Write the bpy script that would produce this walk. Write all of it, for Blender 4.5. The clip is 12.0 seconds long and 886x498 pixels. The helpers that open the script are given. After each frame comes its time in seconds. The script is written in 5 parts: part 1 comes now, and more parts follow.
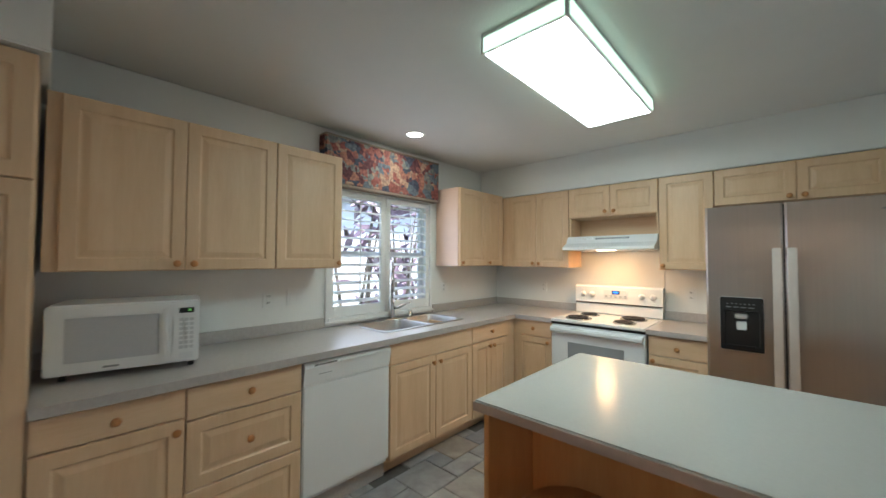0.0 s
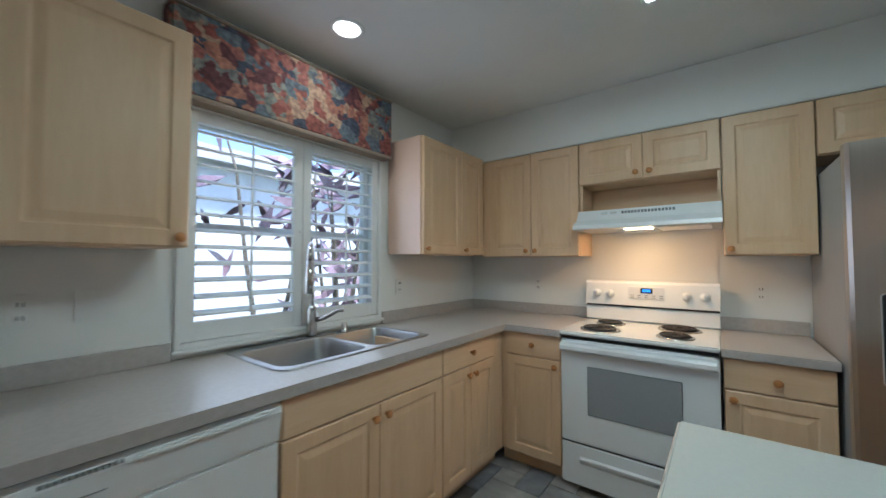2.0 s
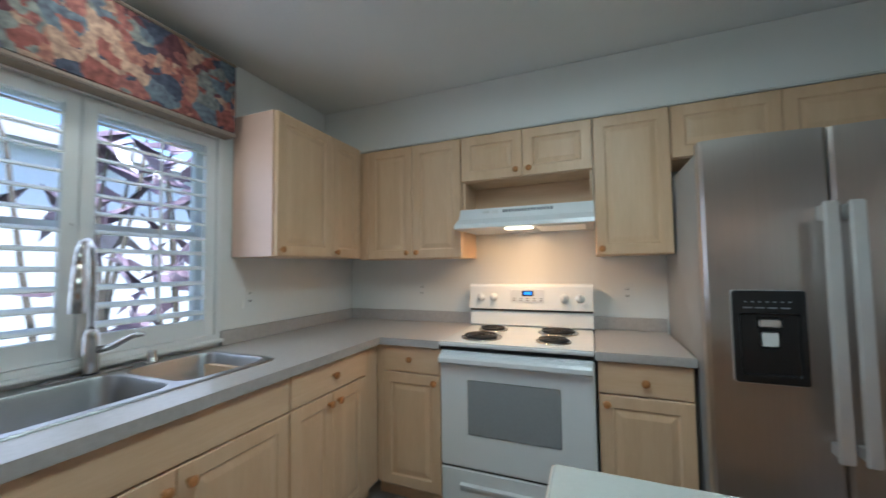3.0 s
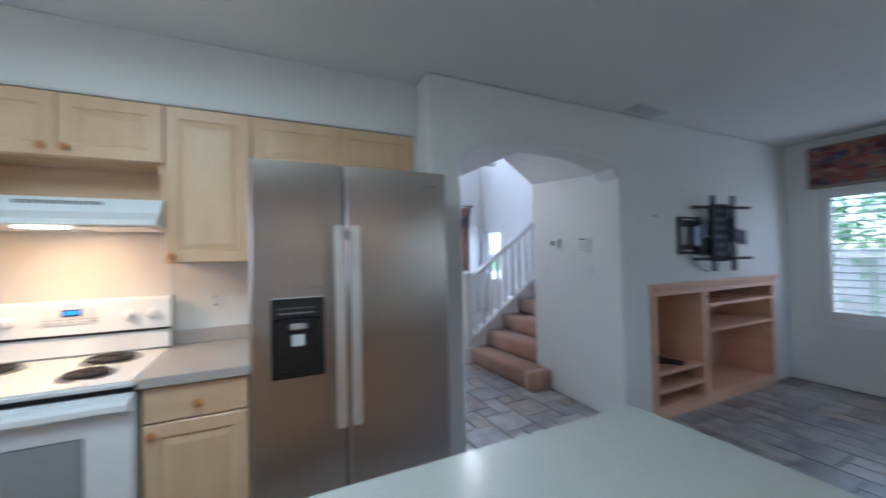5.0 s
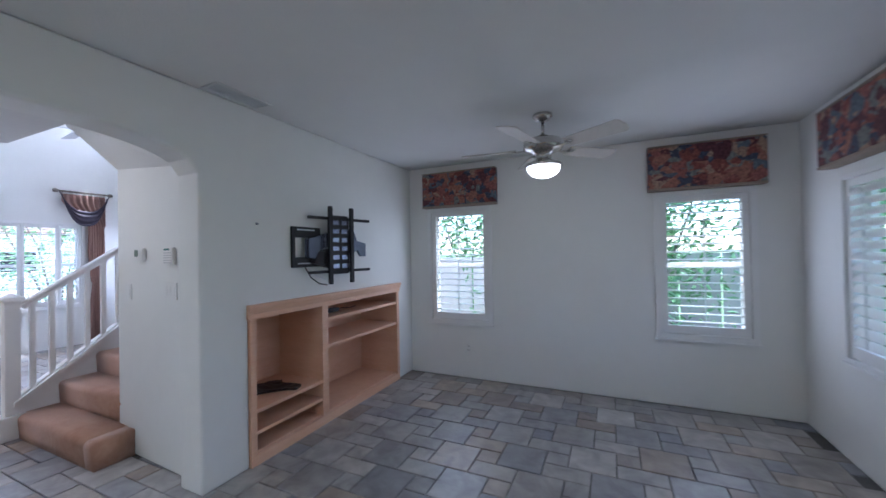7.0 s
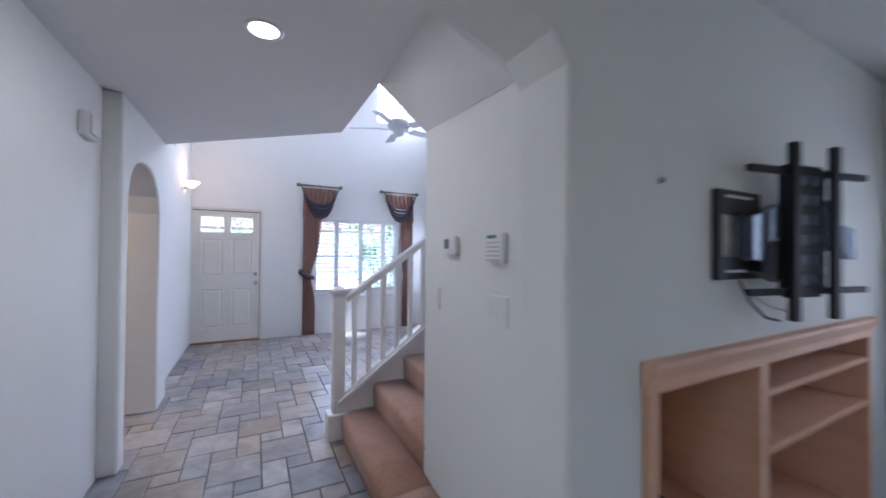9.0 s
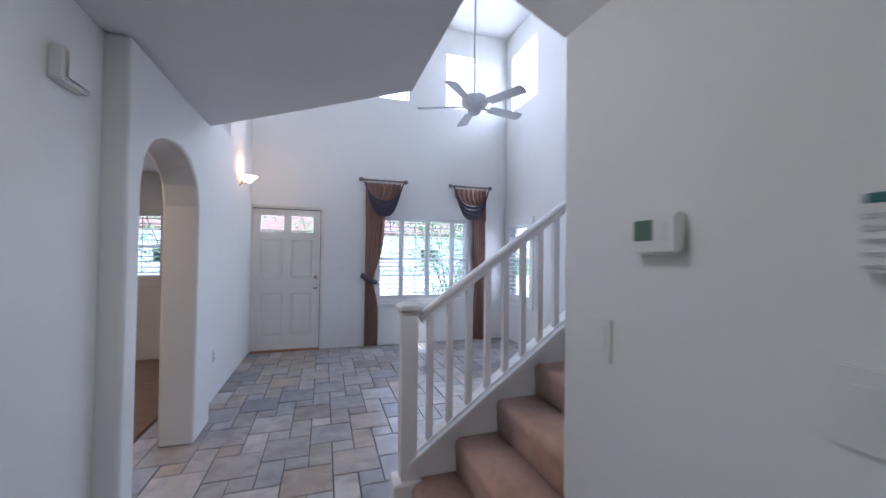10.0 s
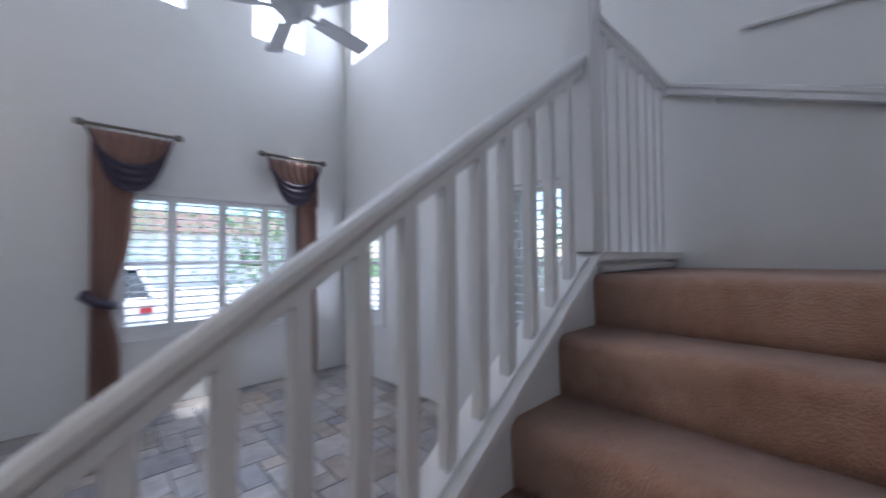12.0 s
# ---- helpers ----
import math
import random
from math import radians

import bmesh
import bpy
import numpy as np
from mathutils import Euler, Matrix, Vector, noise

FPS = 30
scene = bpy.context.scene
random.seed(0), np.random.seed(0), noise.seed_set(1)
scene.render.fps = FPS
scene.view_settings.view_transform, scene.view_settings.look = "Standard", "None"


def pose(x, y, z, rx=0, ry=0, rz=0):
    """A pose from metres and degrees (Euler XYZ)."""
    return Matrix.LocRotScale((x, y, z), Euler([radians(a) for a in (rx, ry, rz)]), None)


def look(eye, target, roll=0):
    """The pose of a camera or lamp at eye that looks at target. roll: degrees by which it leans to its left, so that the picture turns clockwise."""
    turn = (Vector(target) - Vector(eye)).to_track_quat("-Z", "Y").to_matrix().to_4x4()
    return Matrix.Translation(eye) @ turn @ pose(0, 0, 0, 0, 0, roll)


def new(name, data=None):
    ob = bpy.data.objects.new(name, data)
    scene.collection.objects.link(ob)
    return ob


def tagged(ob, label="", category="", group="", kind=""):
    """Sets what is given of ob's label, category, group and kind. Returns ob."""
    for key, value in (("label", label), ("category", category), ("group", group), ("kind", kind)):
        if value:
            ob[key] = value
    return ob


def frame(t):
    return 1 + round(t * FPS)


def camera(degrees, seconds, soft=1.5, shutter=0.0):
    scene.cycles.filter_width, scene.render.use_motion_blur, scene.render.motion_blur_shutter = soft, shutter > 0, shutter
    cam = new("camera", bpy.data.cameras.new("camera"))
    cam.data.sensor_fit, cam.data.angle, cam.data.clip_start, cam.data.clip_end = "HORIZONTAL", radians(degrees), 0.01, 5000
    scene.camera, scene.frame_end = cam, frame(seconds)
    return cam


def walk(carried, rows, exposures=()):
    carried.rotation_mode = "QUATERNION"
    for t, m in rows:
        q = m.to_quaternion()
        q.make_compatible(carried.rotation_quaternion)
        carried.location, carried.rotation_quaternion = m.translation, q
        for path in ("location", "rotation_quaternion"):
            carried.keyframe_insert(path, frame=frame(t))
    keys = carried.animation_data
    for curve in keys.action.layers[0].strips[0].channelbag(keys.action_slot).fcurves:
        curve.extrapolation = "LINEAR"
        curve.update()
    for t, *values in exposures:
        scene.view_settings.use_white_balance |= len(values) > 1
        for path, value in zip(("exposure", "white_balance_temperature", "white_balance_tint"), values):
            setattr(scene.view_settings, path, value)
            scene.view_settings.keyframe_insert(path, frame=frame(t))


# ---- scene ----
cam = camera(100.9, 12.0, shutter=0.5)
PATH = [
    (0, (0.213, 0.114, 1.428), (-1.144, 1.581, 1.49), 0.2),
    (0.5, (-0.052, 0.347, 1.431), (-1.384, 1.837, 1.491), 0.2),
    (1, (-0.309, 0.556, 1.372), (-1.623, 2.063, 1.428), 0.2),
    (1.5, (-0.477, 0.774, 1.308), (-1.731, 2.331, 1.375), 0.2),
    (2, (-0.534, 1.021, 1.322), (-1.746, 2.61, 1.392), 0.0),
    (2.5, (-0.546, 1.227, 1.309), (-1.609, 2.919, 1.384), -0.3),
    (2.7, (-0.55, 1.304, 1.307), (-1.486, 3.07, 1.389), -0.3),
    (4.3, (-0.329, 1.48, 1.279), (-0.202, 3.473, 1.398), -2.2),
    (4.5, (-0.253, 1.49, 1.352), (0.092, 3.459, 1.403), -1.0),
    (5, (-0.081, 1.396, 1.371), (0.779, 3.201, 1.404), -1.2),
    (5.5, (0.126, 1.205, 1.385), (1.483, 2.674, 1.413), -1.3),
    (6, (0.376, 1.044, 1.424), (1.991, 2.223, 1.447), -1.4),
    (6.5, (0.67, 1.013, 1.437), (2.463, 1.897, 1.452), -1.1),
    (6.7, (0.801, 1.023, 1.433), (2.632, 1.828, 1.454), -1.1),
    (8.3, (1.569, 2.05, 1.422), (2.893, 3.549, 1.438), 0.0),
    (8.5, (1.604, 2.206, 1.42), (2.772, 3.829, 1.432), 0.1),
    (9, (1.627, 2.636, 1.421), (2.545, 4.412, 1.443), 0.5),
    (9.5, (1.705, 3.096, 1.421), (2.416, 4.965, 1.442), 0.7),
    (10, (1.764, 3.54, 1.404), (2.382, 5.441, 1.44), 0.7),
    (10.5, (1.867, 3.965, 1.401), (2.475, 5.87, 1.44), 0.5),
    (11, (1.959, 4.365, 1.384), (2.578, 6.266, 1.433), 0.5),
    (11.5, (2.134, 4.672, 1.373), (3.042, 6.453, 1.425), 0.2),
    (12, (2.44, 4.89, 1.377), (3.802, 6.353, 1.424), -0.5),
]
# the clip's own exposure and white balance drift
EXPOSURES = [(0, 2.09, 5700, 5), (1.5, 1.69, 5320, 4), (2.5, 1.56, 5230, 4), (4.5, 2.16, 4980, 9), (5.0, 2.15, 4980, 9), (5.5, 2.35, 5090, 10), (6.0, 2.45, 5150, 13), (6.5, 2.44, 5180, 14), (8.5, 2.37, 5220, 16), (9.5, 2.08, 5300, 15), (10.5, 1.77, 5360, 14), (11, 1.67, 5380, 14), (12, 1.46, 5540, 13)]
walk(cam, [(t, look(eye, target, roll)) for t, eye, target, roll in PATH], EXPOSURES)

# ---- light ----
world = bpy.data.worlds.new("sky")
scene.world = world
world.use_nodes = True
_wn, _wl = world.node_tree.nodes, world.node_tree.links
_sky = _wn.new("ShaderNodeTexSky")
_sky.sky_type, _sky.sun_disc = "NISHITA", False
_sky.sun_elevation, _sky.sun_rotation = radians(68), radians(105)
_wl.new(_sky.outputs[0], _wn["Background"].inputs[0])
_wn["Background"].inputs[1].default_value = 0.14


def lamp(name, kind, m, energy, color=(1, 1, 1), size=0.1, size_y=None, spread=None):
    data = bpy.data.lights.new(name, kind)
    data.energy, data.color = energy, color
    if kind == "AREA":
        data.shape = "RECTANGLE"
        data.size, data.size_y = size, size_y or size
        if spread:
            data.spread = radians(spread)
    elif kind == "SUN":
        data.angle = radians(size)
    else:
        data.shadow_soft_size = size
    ob = new(name, data)
    ob.matrix_world = m
    return ob


DAY = (0.93, 0.915, 1.0)
WARM = (1.0, 0.62, 0.32)
lamp("sun", "SUN", pose(0, 0, 20, 22, 0, 75), 3.4, (1.0, 0.96, 0.9), 4)
# tall bright windows of the stair hall
for cx in (1.47, 2.73, 3.935):
    lamp("clerestory_daylight", "AREA", pose(cx, 9.40, 4.33, -90, 0, 0), 3.6, DAY, 0.56, 0.86)
lamp("clerestory_daylight", "AREA", pose(4.89, 8.69, 4.33, 90, 0, 90), 3.2, DAY, 0.74, 0.90)
lamp("fluorescent_glow", "AREA", pose(-0.563, 2.042, 2.352), 2.3, (0.83, 1.0, 0.80), 0.34, 1.16)
lamp("recessed_glow", "AREA", pose(-1.955, 2.118, 2.43), 0.9, (1.0, 0.92, 0.74), 0.10)
lamp("recessed_glow", "AREA", pose(1.655, 4.485, 2.41), 1.3, (1.0, 0.9, 0.78), 0.10)
lamp("recessed_glow", "AREA", pose(-0.3, 6.3, 2.43), 4.5, (1.0, 0.66, 0.38), 0.10)
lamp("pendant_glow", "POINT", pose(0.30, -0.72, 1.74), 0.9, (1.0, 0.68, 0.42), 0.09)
lamp("hood_glow", "AREA", pose(-0.95, 3.50, 1.517), 1.15, (1.0, 0.53, 0.21), 0.12, 0.06)
lamp("fan_glow", "POINT", pose(3.79, 1.555, 1.93), 0.42, (1.0, 0.93, 0.85), 0.06)
# daylight at the inner face of each shuttered window
for m, e, w, h in ((pose(-2.28, 2.13, 1.45, 90, 0, -90), 1.0, 1.0, 0.9), (pose(4.84, 2.70, 1.28, 90, 0, 90), 0.6, 0.6, 1.1), (pose(4.84, 0.365, 1.28, 90, 0, 90), 0.6, 0.6, 1.1),
                   (pose(3.52, -0.24, 1.28, 90, 0, 0), 0.22, 1.3, 1.0), (pose(3.31, 9.20, 1.35, -90, 0, 0), 2.9, 1.4, 1.2), (pose(4.70, 8.79, 1.32, 90, 0, 90), 1.2, 0.6, 1.1),
                   (pose(4.70, 6.28, 1.32, 90, 0, 90), 0.9, 0.6, 1.1), (pose(-0.83, 9.20, 1.33, -90, 0, 0), 1.6, 0.6, 1.0)):
    lamp("window_daylight", "AREA", m, e, DAY, w, h)
lamp("sconce_glow", "POINT", pose(0.96, 8.52, 2.43), 0.95, WARM, 0.10)


# ---- materials ----
def material(name, color, rough=0.5, metal=0.0, vary=0.08, scale=6.0, bump=0.0, bump_scale=60.0, color2=None, stretch=(1, 1, 1), spec=None, coat=0.0, sheen=0.0, piece=None):
    """A node material: base colour with two scales of noise, fine relief; piece: random colours per object or per island."""
    m = bpy.data.materials.new(name)
    m.use_nodes = True
    n, l = m.node_tree.nodes, m.node_tree.links
    b = n["Principled BSDF"]
    b.inputs["Roughness"].default_value, b.inputs["Metallic"].default_value = rough, metal
    b.inputs["Coat Weight"].default_value = coat
    b.inputs["Sheen Weight"].default_value = sheen
    if spec is not None:
        b.inputs["Specular IOR Level"].default_value = spec
    tc, mp = n.new("ShaderNodeTexCoord"), n.new("ShaderNodeMapping")
    mp.inputs["Scale"].default_value = stretch
    geo = n.new("ShaderNodeNewGeometry")
    l.new(geo.outputs["Position"] if piece != "local" else tc.outputs["Object"], mp.inputs["Vector"])
    t1, t2 = n.new("ShaderNodeTexNoise"), n.new("ShaderNodeTexNoise")
    t1.inputs["Scale"].default_value, t2.inputs["Scale"].default_value = scale, scale * 7
    t1.inputs["Detail"].default_value = t2.inputs["Detail"].default_value = 4
    for t in (t1, t2):
        l.new(mp.outputs[0], t.inputs["Vector"])
    add = n.new("ShaderNodeMath")
    add.operation = "MULTIPLY_ADD"
    l.new(t2.outputs[0], add.inputs[0])
    add.inputs[1].default_value = 0.5
    l.new(t1.outputs[0], add.inputs[2])
    ramp = n.new("ShaderNodeValToRGB")
    l.new(add.outputs[0], ramp.inputs[0])
    c2 = color2 or tuple(min(1, c * (1 + vary)) for c in color)
    c1 = color if color2 else tuple(c * (1 - vary) for c in color)
    ramp.color_ramp.elements[0].position, ramp.color_ramp.elements[1].position = 0.5, 1.0
    ramp.color_ramp.elements[0].color, ramp.color_ramp.elements[1].color = (*c1, 1), (*c2, 1)
    l.new(ramp.outputs[0], b.inputs["Base Color"])
    if bump:
        t3, bp = n.new("ShaderNodeTexNoise"), n.new("ShaderNodeBump")
        t3.inputs["Scale"].default_value, t3.inputs["Detail"].default_value = bump_scale, 3
        l.new(mp.outputs[0], t3.inputs["Vector"])
        l.new(t3.outputs[0], bp.inputs["Height"])
        bp.inputs["Strength"].default_value, bp.inputs["Distance"].default_value = bump, 0.01
        l.new(bp.outputs[0], b.inputs["Normal"])
    return m


def tile_material(name, per_island):
    """Slate-look floor tile: each tile its own tone from blue-grey to tan, cloudy and slightly riven."""
    m = material(name, (0.2, 0.2, 0.2), 0.33, bump=0.25, bump_scale=22)
    n, l = m.node_tree.nodes, m.node_tree.links
    b = n["Principled BSDF"]
    if per_island:
        rnd = n.new("ShaderNodeNewGeometry").outputs["Random Per Island"]
    else:
        rnd = n.new("ShaderNodeObjectInfo").outputs["Random"]
    ramp = n.new("ShaderNodeValToRGB")
    ramp.color_ramp.interpolation = "LINEAR"
    e = ramp.color_ramp.elements
    tones = ((0.0, (0.17, 0.185, 0.21)), (0.15, (0.30, 0.29, 0.275)), (0.3, (0.215, 0.225, 0.245)), (0.45, (0.38, 0.37, 0.35)), (0.6, (0.26, 0.265, 0.275)), (0.72, (0.33, 0.285, 0.235)), (0.84, (0.205, 0.185, 0.165)), (1.0, (0.40, 0.40, 0.39)))
    e[0].position, e[1].position = 0.0, 1.0
    e[0].color, e[1].color = (*tones[0][1], 1), (*tones[-1][1], 1)
    for p, c in tones[1:-1]:
        e.new(p).color = (*c, 1)
    l.new(rnd, ramp.inputs[0])
    geo = n.new("ShaderNodeNewGeometry")
    t = n.new("ShaderNodeTexNoise")
    t.inputs["Scale"].default_value, t.inputs["Detail"].default_value, t.inputs["Distortion"].default_value = 7, 6, 0.6
    l.new(geo.outputs["Position"], t.inputs["Vector"])
    r2 = n.new("ShaderNodeValToRGB")
    r2.color_ramp.elements[0].position, r2.color_ramp.elements[1].position = 0.3, 0.75
    r2.color_ramp.elements[0].color, r2.color_ramp.elements[1].color = (0.86, 0.83, 0.83, 1), (1.52, 1.48, 1.46, 1)
    l.new(t.outputs[0], r2.inputs[0])
    mix = n.new("ShaderNodeMix")
    mix.data_type, mix.blend_type = "RGBA", "MULTIPLY"
    mix.inputs["Factor"].default_value = 1
    l.new(ramp.outputs[0], mix.inputs["A"])
    l.new(r2.outputs[0], mix.inputs["B"])
    l.new(mix.outputs["Result"], b.inputs["Base Color"])
    return m


def print_fabric(name):
    """Printed cotton with brushed patches of rust, blue, teal, cream and plum."""
    m = material(name, (0.4, 0.2, 0.15), 0.85, bump=0.3, bump_scale=400)
    n, l = m.node_tree.nodes, m.node_tree.links
    b = n["Principled BSDF"]
    geo = n.new("ShaderNodeNewGeometry")
    warp, scale_ = n.new("ShaderNodeTexNoise"), n.new("ShaderNodeVectorMath")
    warp.inputs["Scale"].default_value, warp.inputs["Detail"].default_value = 9, 3
    l.new(geo.outputs["Position"], warp.inputs["Vector"])
    scale_.operation = "MULTIPLY_ADD"
    l.new(warp.outputs["Color"], scale_.inputs[0])
    scale_.inputs[1].default_value = (0.05, 0.05, 0.07)
    l.new(geo.outputs["Position"], scale_.inputs[2])
    v, v2 = n.new("ShaderNodeTexVoronoi"), n.new("ShaderNodeTexVoronoi")
    v.inputs["Scale"].default_value, v2.inputs["Scale"].default_value = 9, 11
    l.new(scale_.outputs[0], v.inputs["Vector"])
    strokes = n.new("ShaderNodeMapping")
    strokes.inputs["Scale"].default_value = (0.9, 0.9, 1.7)
    strokes.inputs["Rotation"].default_value = (0.5, 0.5, 0)
    l.new(scale_.outputs[0], strokes.inputs["Vector"])
    l.new(strokes.outputs[0], v2.inputs["Vector"])
    where, pick = n.new("ShaderNodeTexNoise"), n.new("ShaderNodeMath")
    where.inputs["Scale"].default_value, where.inputs["Detail"].default_value = 13, 2
    l.new(geo.outputs["Position"], where.inputs["Vector"])
    pick.operation = "GREATER_THAN"
    pick.inputs[1].default_value = 0.52
    l.new(where.outputs[0], pick.inputs[0])
    both = n.new("ShaderNodeMix")
    both.data_type = "RGBA"
    l.new(pick.outputs[0], both.inputs["Factor"])
    l.new(v.outputs["Color"], both.inputs["A"])
    l.new(v2.outputs["Color"], both.inputs["B"])
    sep = n.new("ShaderNodeSeparateColor")
    l.new(both.outputs["Result"], sep.inputs[0])
    ramp = n.new("ShaderNodeValToRGB")
    ramp.color_ramp.interpolation = "CONSTANT"
    e = ramp.color_ramp.elements
    cols = ((0.0, (0.25, 0.085, 0.07)), (0.16, (0.12, 0.045, 0.055)), (0.3, (0.36, 0.17, 0.12)), (0.44, (0.13, 0.17, 0.21)), (0.56, (0.40, 0.28, 0.20)), (0.68, (0.30, 0.12, 0.10)), (0.8, (0.06, 0.075, 0.115)), (0.9, (0.21, 0.23, 0.215)))
    e[0].color = (*cols[0][1], 1)
    e[1].position, e[1].color = cols[-1][0], (*cols[-1][1], 1)
    for p, c in cols[1:-1]:
        e.new(p).color = (*c, 1)
    l.new(sep.outputs[0], ramp.inputs[0])
    t = n.new("ShaderNodeTexNoise")
    t.inputs["Scale"].default_value, t.inputs["Detail"].default_value = 45, 4
    l.new(geo.outputs["Position"], t.inputs["Vector"])
    r2 = n.new("ShaderNodeValToRGB")
    r2.color_ramp.elements[0].position, r2.color_ramp.elements[1].position = 0.35, 0.7
    r2.color_ramp.elements[0].color, r2.color_ramp.elements[1].color = (0.55, 0.5, 0.55, 1), (1.25, 1.2, 1.15, 1)
    l.new(t.outputs[0], r2.inputs[0])
    mix = n.new("ShaderNodeMix")
    mix.data_type, mix.blend_type = "RGBA", "MULTIPLY"
    mix.inputs["Factor"].default_value = 1
    l.new(ramp.outputs[0], mix.inputs["A"])
    l.new(r2.outputs[0], mix.inputs["B"])
    l.new(mix.outputs["Result"], b.inputs["Base Color"])
    return m


def glowing(name, color, strength):
    m = bpy.data.materials.new(name)
    m.use_nodes = True
    b = m.node_tree.nodes["Principled BSDF"]
    b.inputs["Base Color"].default_value = (*color, 1)
    b.inputs["Emission Color"].default_value = (*color, 1)
    b.inputs["Emission Strength"].default_value = strength
    return m


def clear_glass(name, tint=(1, 1, 1)):
    m = bpy.data.materials.new(name)
    m.use_nodes = True
    b = m.node_tree.nodes["Principled BSDF"]
    b.inputs["Base Color"].default_value = (*tint, 1)
    b.inputs["Transmission Weight"].default_value = 1
    b.inputs["Roughness"].default_value = 0
    b.inputs["IOR"].default_value = 1.02
    return m


WALL = material("wall_paint", (0.78, 0.78, 0.755), 0.75, vary=0.02, scale=1.5, bump=0.05, bump_scale=120)
CEIL = material("ceiling_paint", (0.74, 0.74, 0.72), 0.85, vary=0.02, scale=1.2, bump=0.2, bump_scale=110)
TRIM = material("white_trim_paint", (0.80, 0.80, 0.79), 0.4, vary=0.015, scale=5)
WOOD = material("pale_maple", (0.66, 0.445, 0.262), 0.42, vary=0.07, scale=2.0, stretch=(6, 6, 0.8), bump=0.04, bump_scale=30, color2=(0.74, 0.53, 0.335))
WOODX = material("pale_maple_rail", (0.67, 0.455, 0.272), 0.42, vary=0.07, scale=2.0, stretch=(0.8, 0.8, 7), bump=0.04, bump_scale=30, color2=(0.75, 0.54, 0.345))
BIRCH = material("birch_ply", (0.70, 0.41, 0.26), 0.5, scale=2.0, stretch=(1, 1, 6), bump=0.04, bump_scale=30, color2=(0.79, 0.51, 0.35))
PINKLAM = material("pinkish_side_laminate", (0.70, 0.50, 0.39), 0.45, vary=0.03, scale=3)
KNOB = material("turned_wood_knob", (0.50, 0.22, 0.07), 0.4, vary=0.15, scale=40)
LAMINATE = material("greige_laminate", (0.42, 0.385, 0.36), 0.28, vary=0.05, scale=60, color2=(0.49, 0.455, 0.43))
QUARTZ = material("off_white_solid_surface", (0.47, 0.47, 0.44), 0.23, vary=0.02, scale=80)
WHITE = material("white_enamel", (0.80, 0.81, 0.81), 0.22, vary=0.01)
GREYW = material("oven_window_grey", (0.30, 0.31, 0.32), 0.18, vary=0.03, scale=90)
PANELW = material("pale_control_panel", (0.70, 0.71, 0.72), 0.3, vary=0.02)
BLACK = material("black_plastic", (0.012, 0.012, 0.013), 0.3, vary=0.2)
BLACKM = material("black_painted_steel", (0.009, 0.009, 0.011), 0.45, vary=0.2, scale=30)
STEEL = material("brushed_stainless", (0.52, 0.47, 0.43), 0.32, 0.95, vary=0.03, scale=3, stretch=(30, 30, 0.4), bump=0.03, bump_scale=60)
_n, _l = STEEL.node_tree.nodes, STEEL.node_tree.links
_t = _n.new("ShaderNodeTangent")
_t.direction_type, _t.axis = "RADIAL", "Z"
_l.new(_t.outputs[0], _n["Principled BSDF"].inputs["Tangent"])
_n["Principled BSDF"].inputs["Anisotropic"].default_value = 0.85
STEELH = material("bright_steel_bar", (0.86, 0.85, 0.84), 0.42, 0.85, vary=0.03)
SINKM = material("sink_steel", (0.42, 0.42, 0.42), 0.38, 1.0, vary=0.05, scale=12)
CHROME = material("brushed_nickel", (0.55, 0.53, 0.50), 0.2, 1.0, vary=0.03)
COIL = material("burner_coil", (0.03, 0.028, 0.03), 0.55, 0.3, vary=0.2)
# the paler second tone paints in sheen patches on the brushed pile
CARPET = material("rust_carpet", (0.42, 0.215, 0.135), 0.95, scale=3.5, bump=0.7, bump_scale=150, color2=(0.60, 0.37, 0.26), sheen=0.3)
DENCARPET = material("brown_carpet", (0.27, 0.18, 0.13), 0.95, vary=0.12, scale=10, bump=0.8, bump_scale=240)
GROUT = material("grey_grout", (0.11, 0.105, 0.10), 0.9, vary=0.15, scale=20, bump=0.3, bump_scale=200)
TILE = tile_material("slate_tile", False)
TILEJ = tile_material("slate_tile_far", True)
PRINT = print_fabric("printed_cotton")
PIPING = material("taupe_piping", (0.30, 0.24, 0.19), 0.8, vary=0.1, scale=30)
DRAPE = material("copper_brown_drape", (0.23, 0.125, 0.10), 0.6, scale=6, stretch=(8, 8, 0.5), bump=0.2, bump_scale=300, color2=(0.34, 0.20, 0.155), sheen=0.1)
SWAG = material("dark_plum_satin", (0.055, 0.045, 0.07), 0.65, vary=0.2, scale=10)
RODM = material("pewter_rod", (0.20, 0.18, 0.15), 0.4, 0.6, vary=0.1)
FANW = material("white_fan_paint", (0.66, 0.68, 0.70), 0.35, vary=0.03)
FANB = material("pale_fan_blade", (0.55, 0.52, 0.48), 0.45, vary=0.06, scale=4, stretch=(1, 5, 1))
GLASS = clear_glass("window_glass")
DIFFUSER = glowing("lamp_diffuser", (0.97, 1.0, 0.95), 1.8)
SIDELENS = glowing("green_white_side_lens", (0.72, 0.95, 0.70), 0.35)
BULB = glowing("lamp_lens", (1.0, 0.93, 0.8), 2.5)
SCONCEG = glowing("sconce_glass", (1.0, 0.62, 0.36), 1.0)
HOODL = glowing("hood_lens", (1.0, 0.80, 0.5), 2.0)
BLUELED = glowing("blue_display", (0.05, 0.25, 1.0), 0.6)
GREENLCD = material("grey_green_display", (0.10, 0.16, 0.12), 0.3)
TEALLCD = material("teal_display", (0.04, 0.16, 0.14), 0.3)
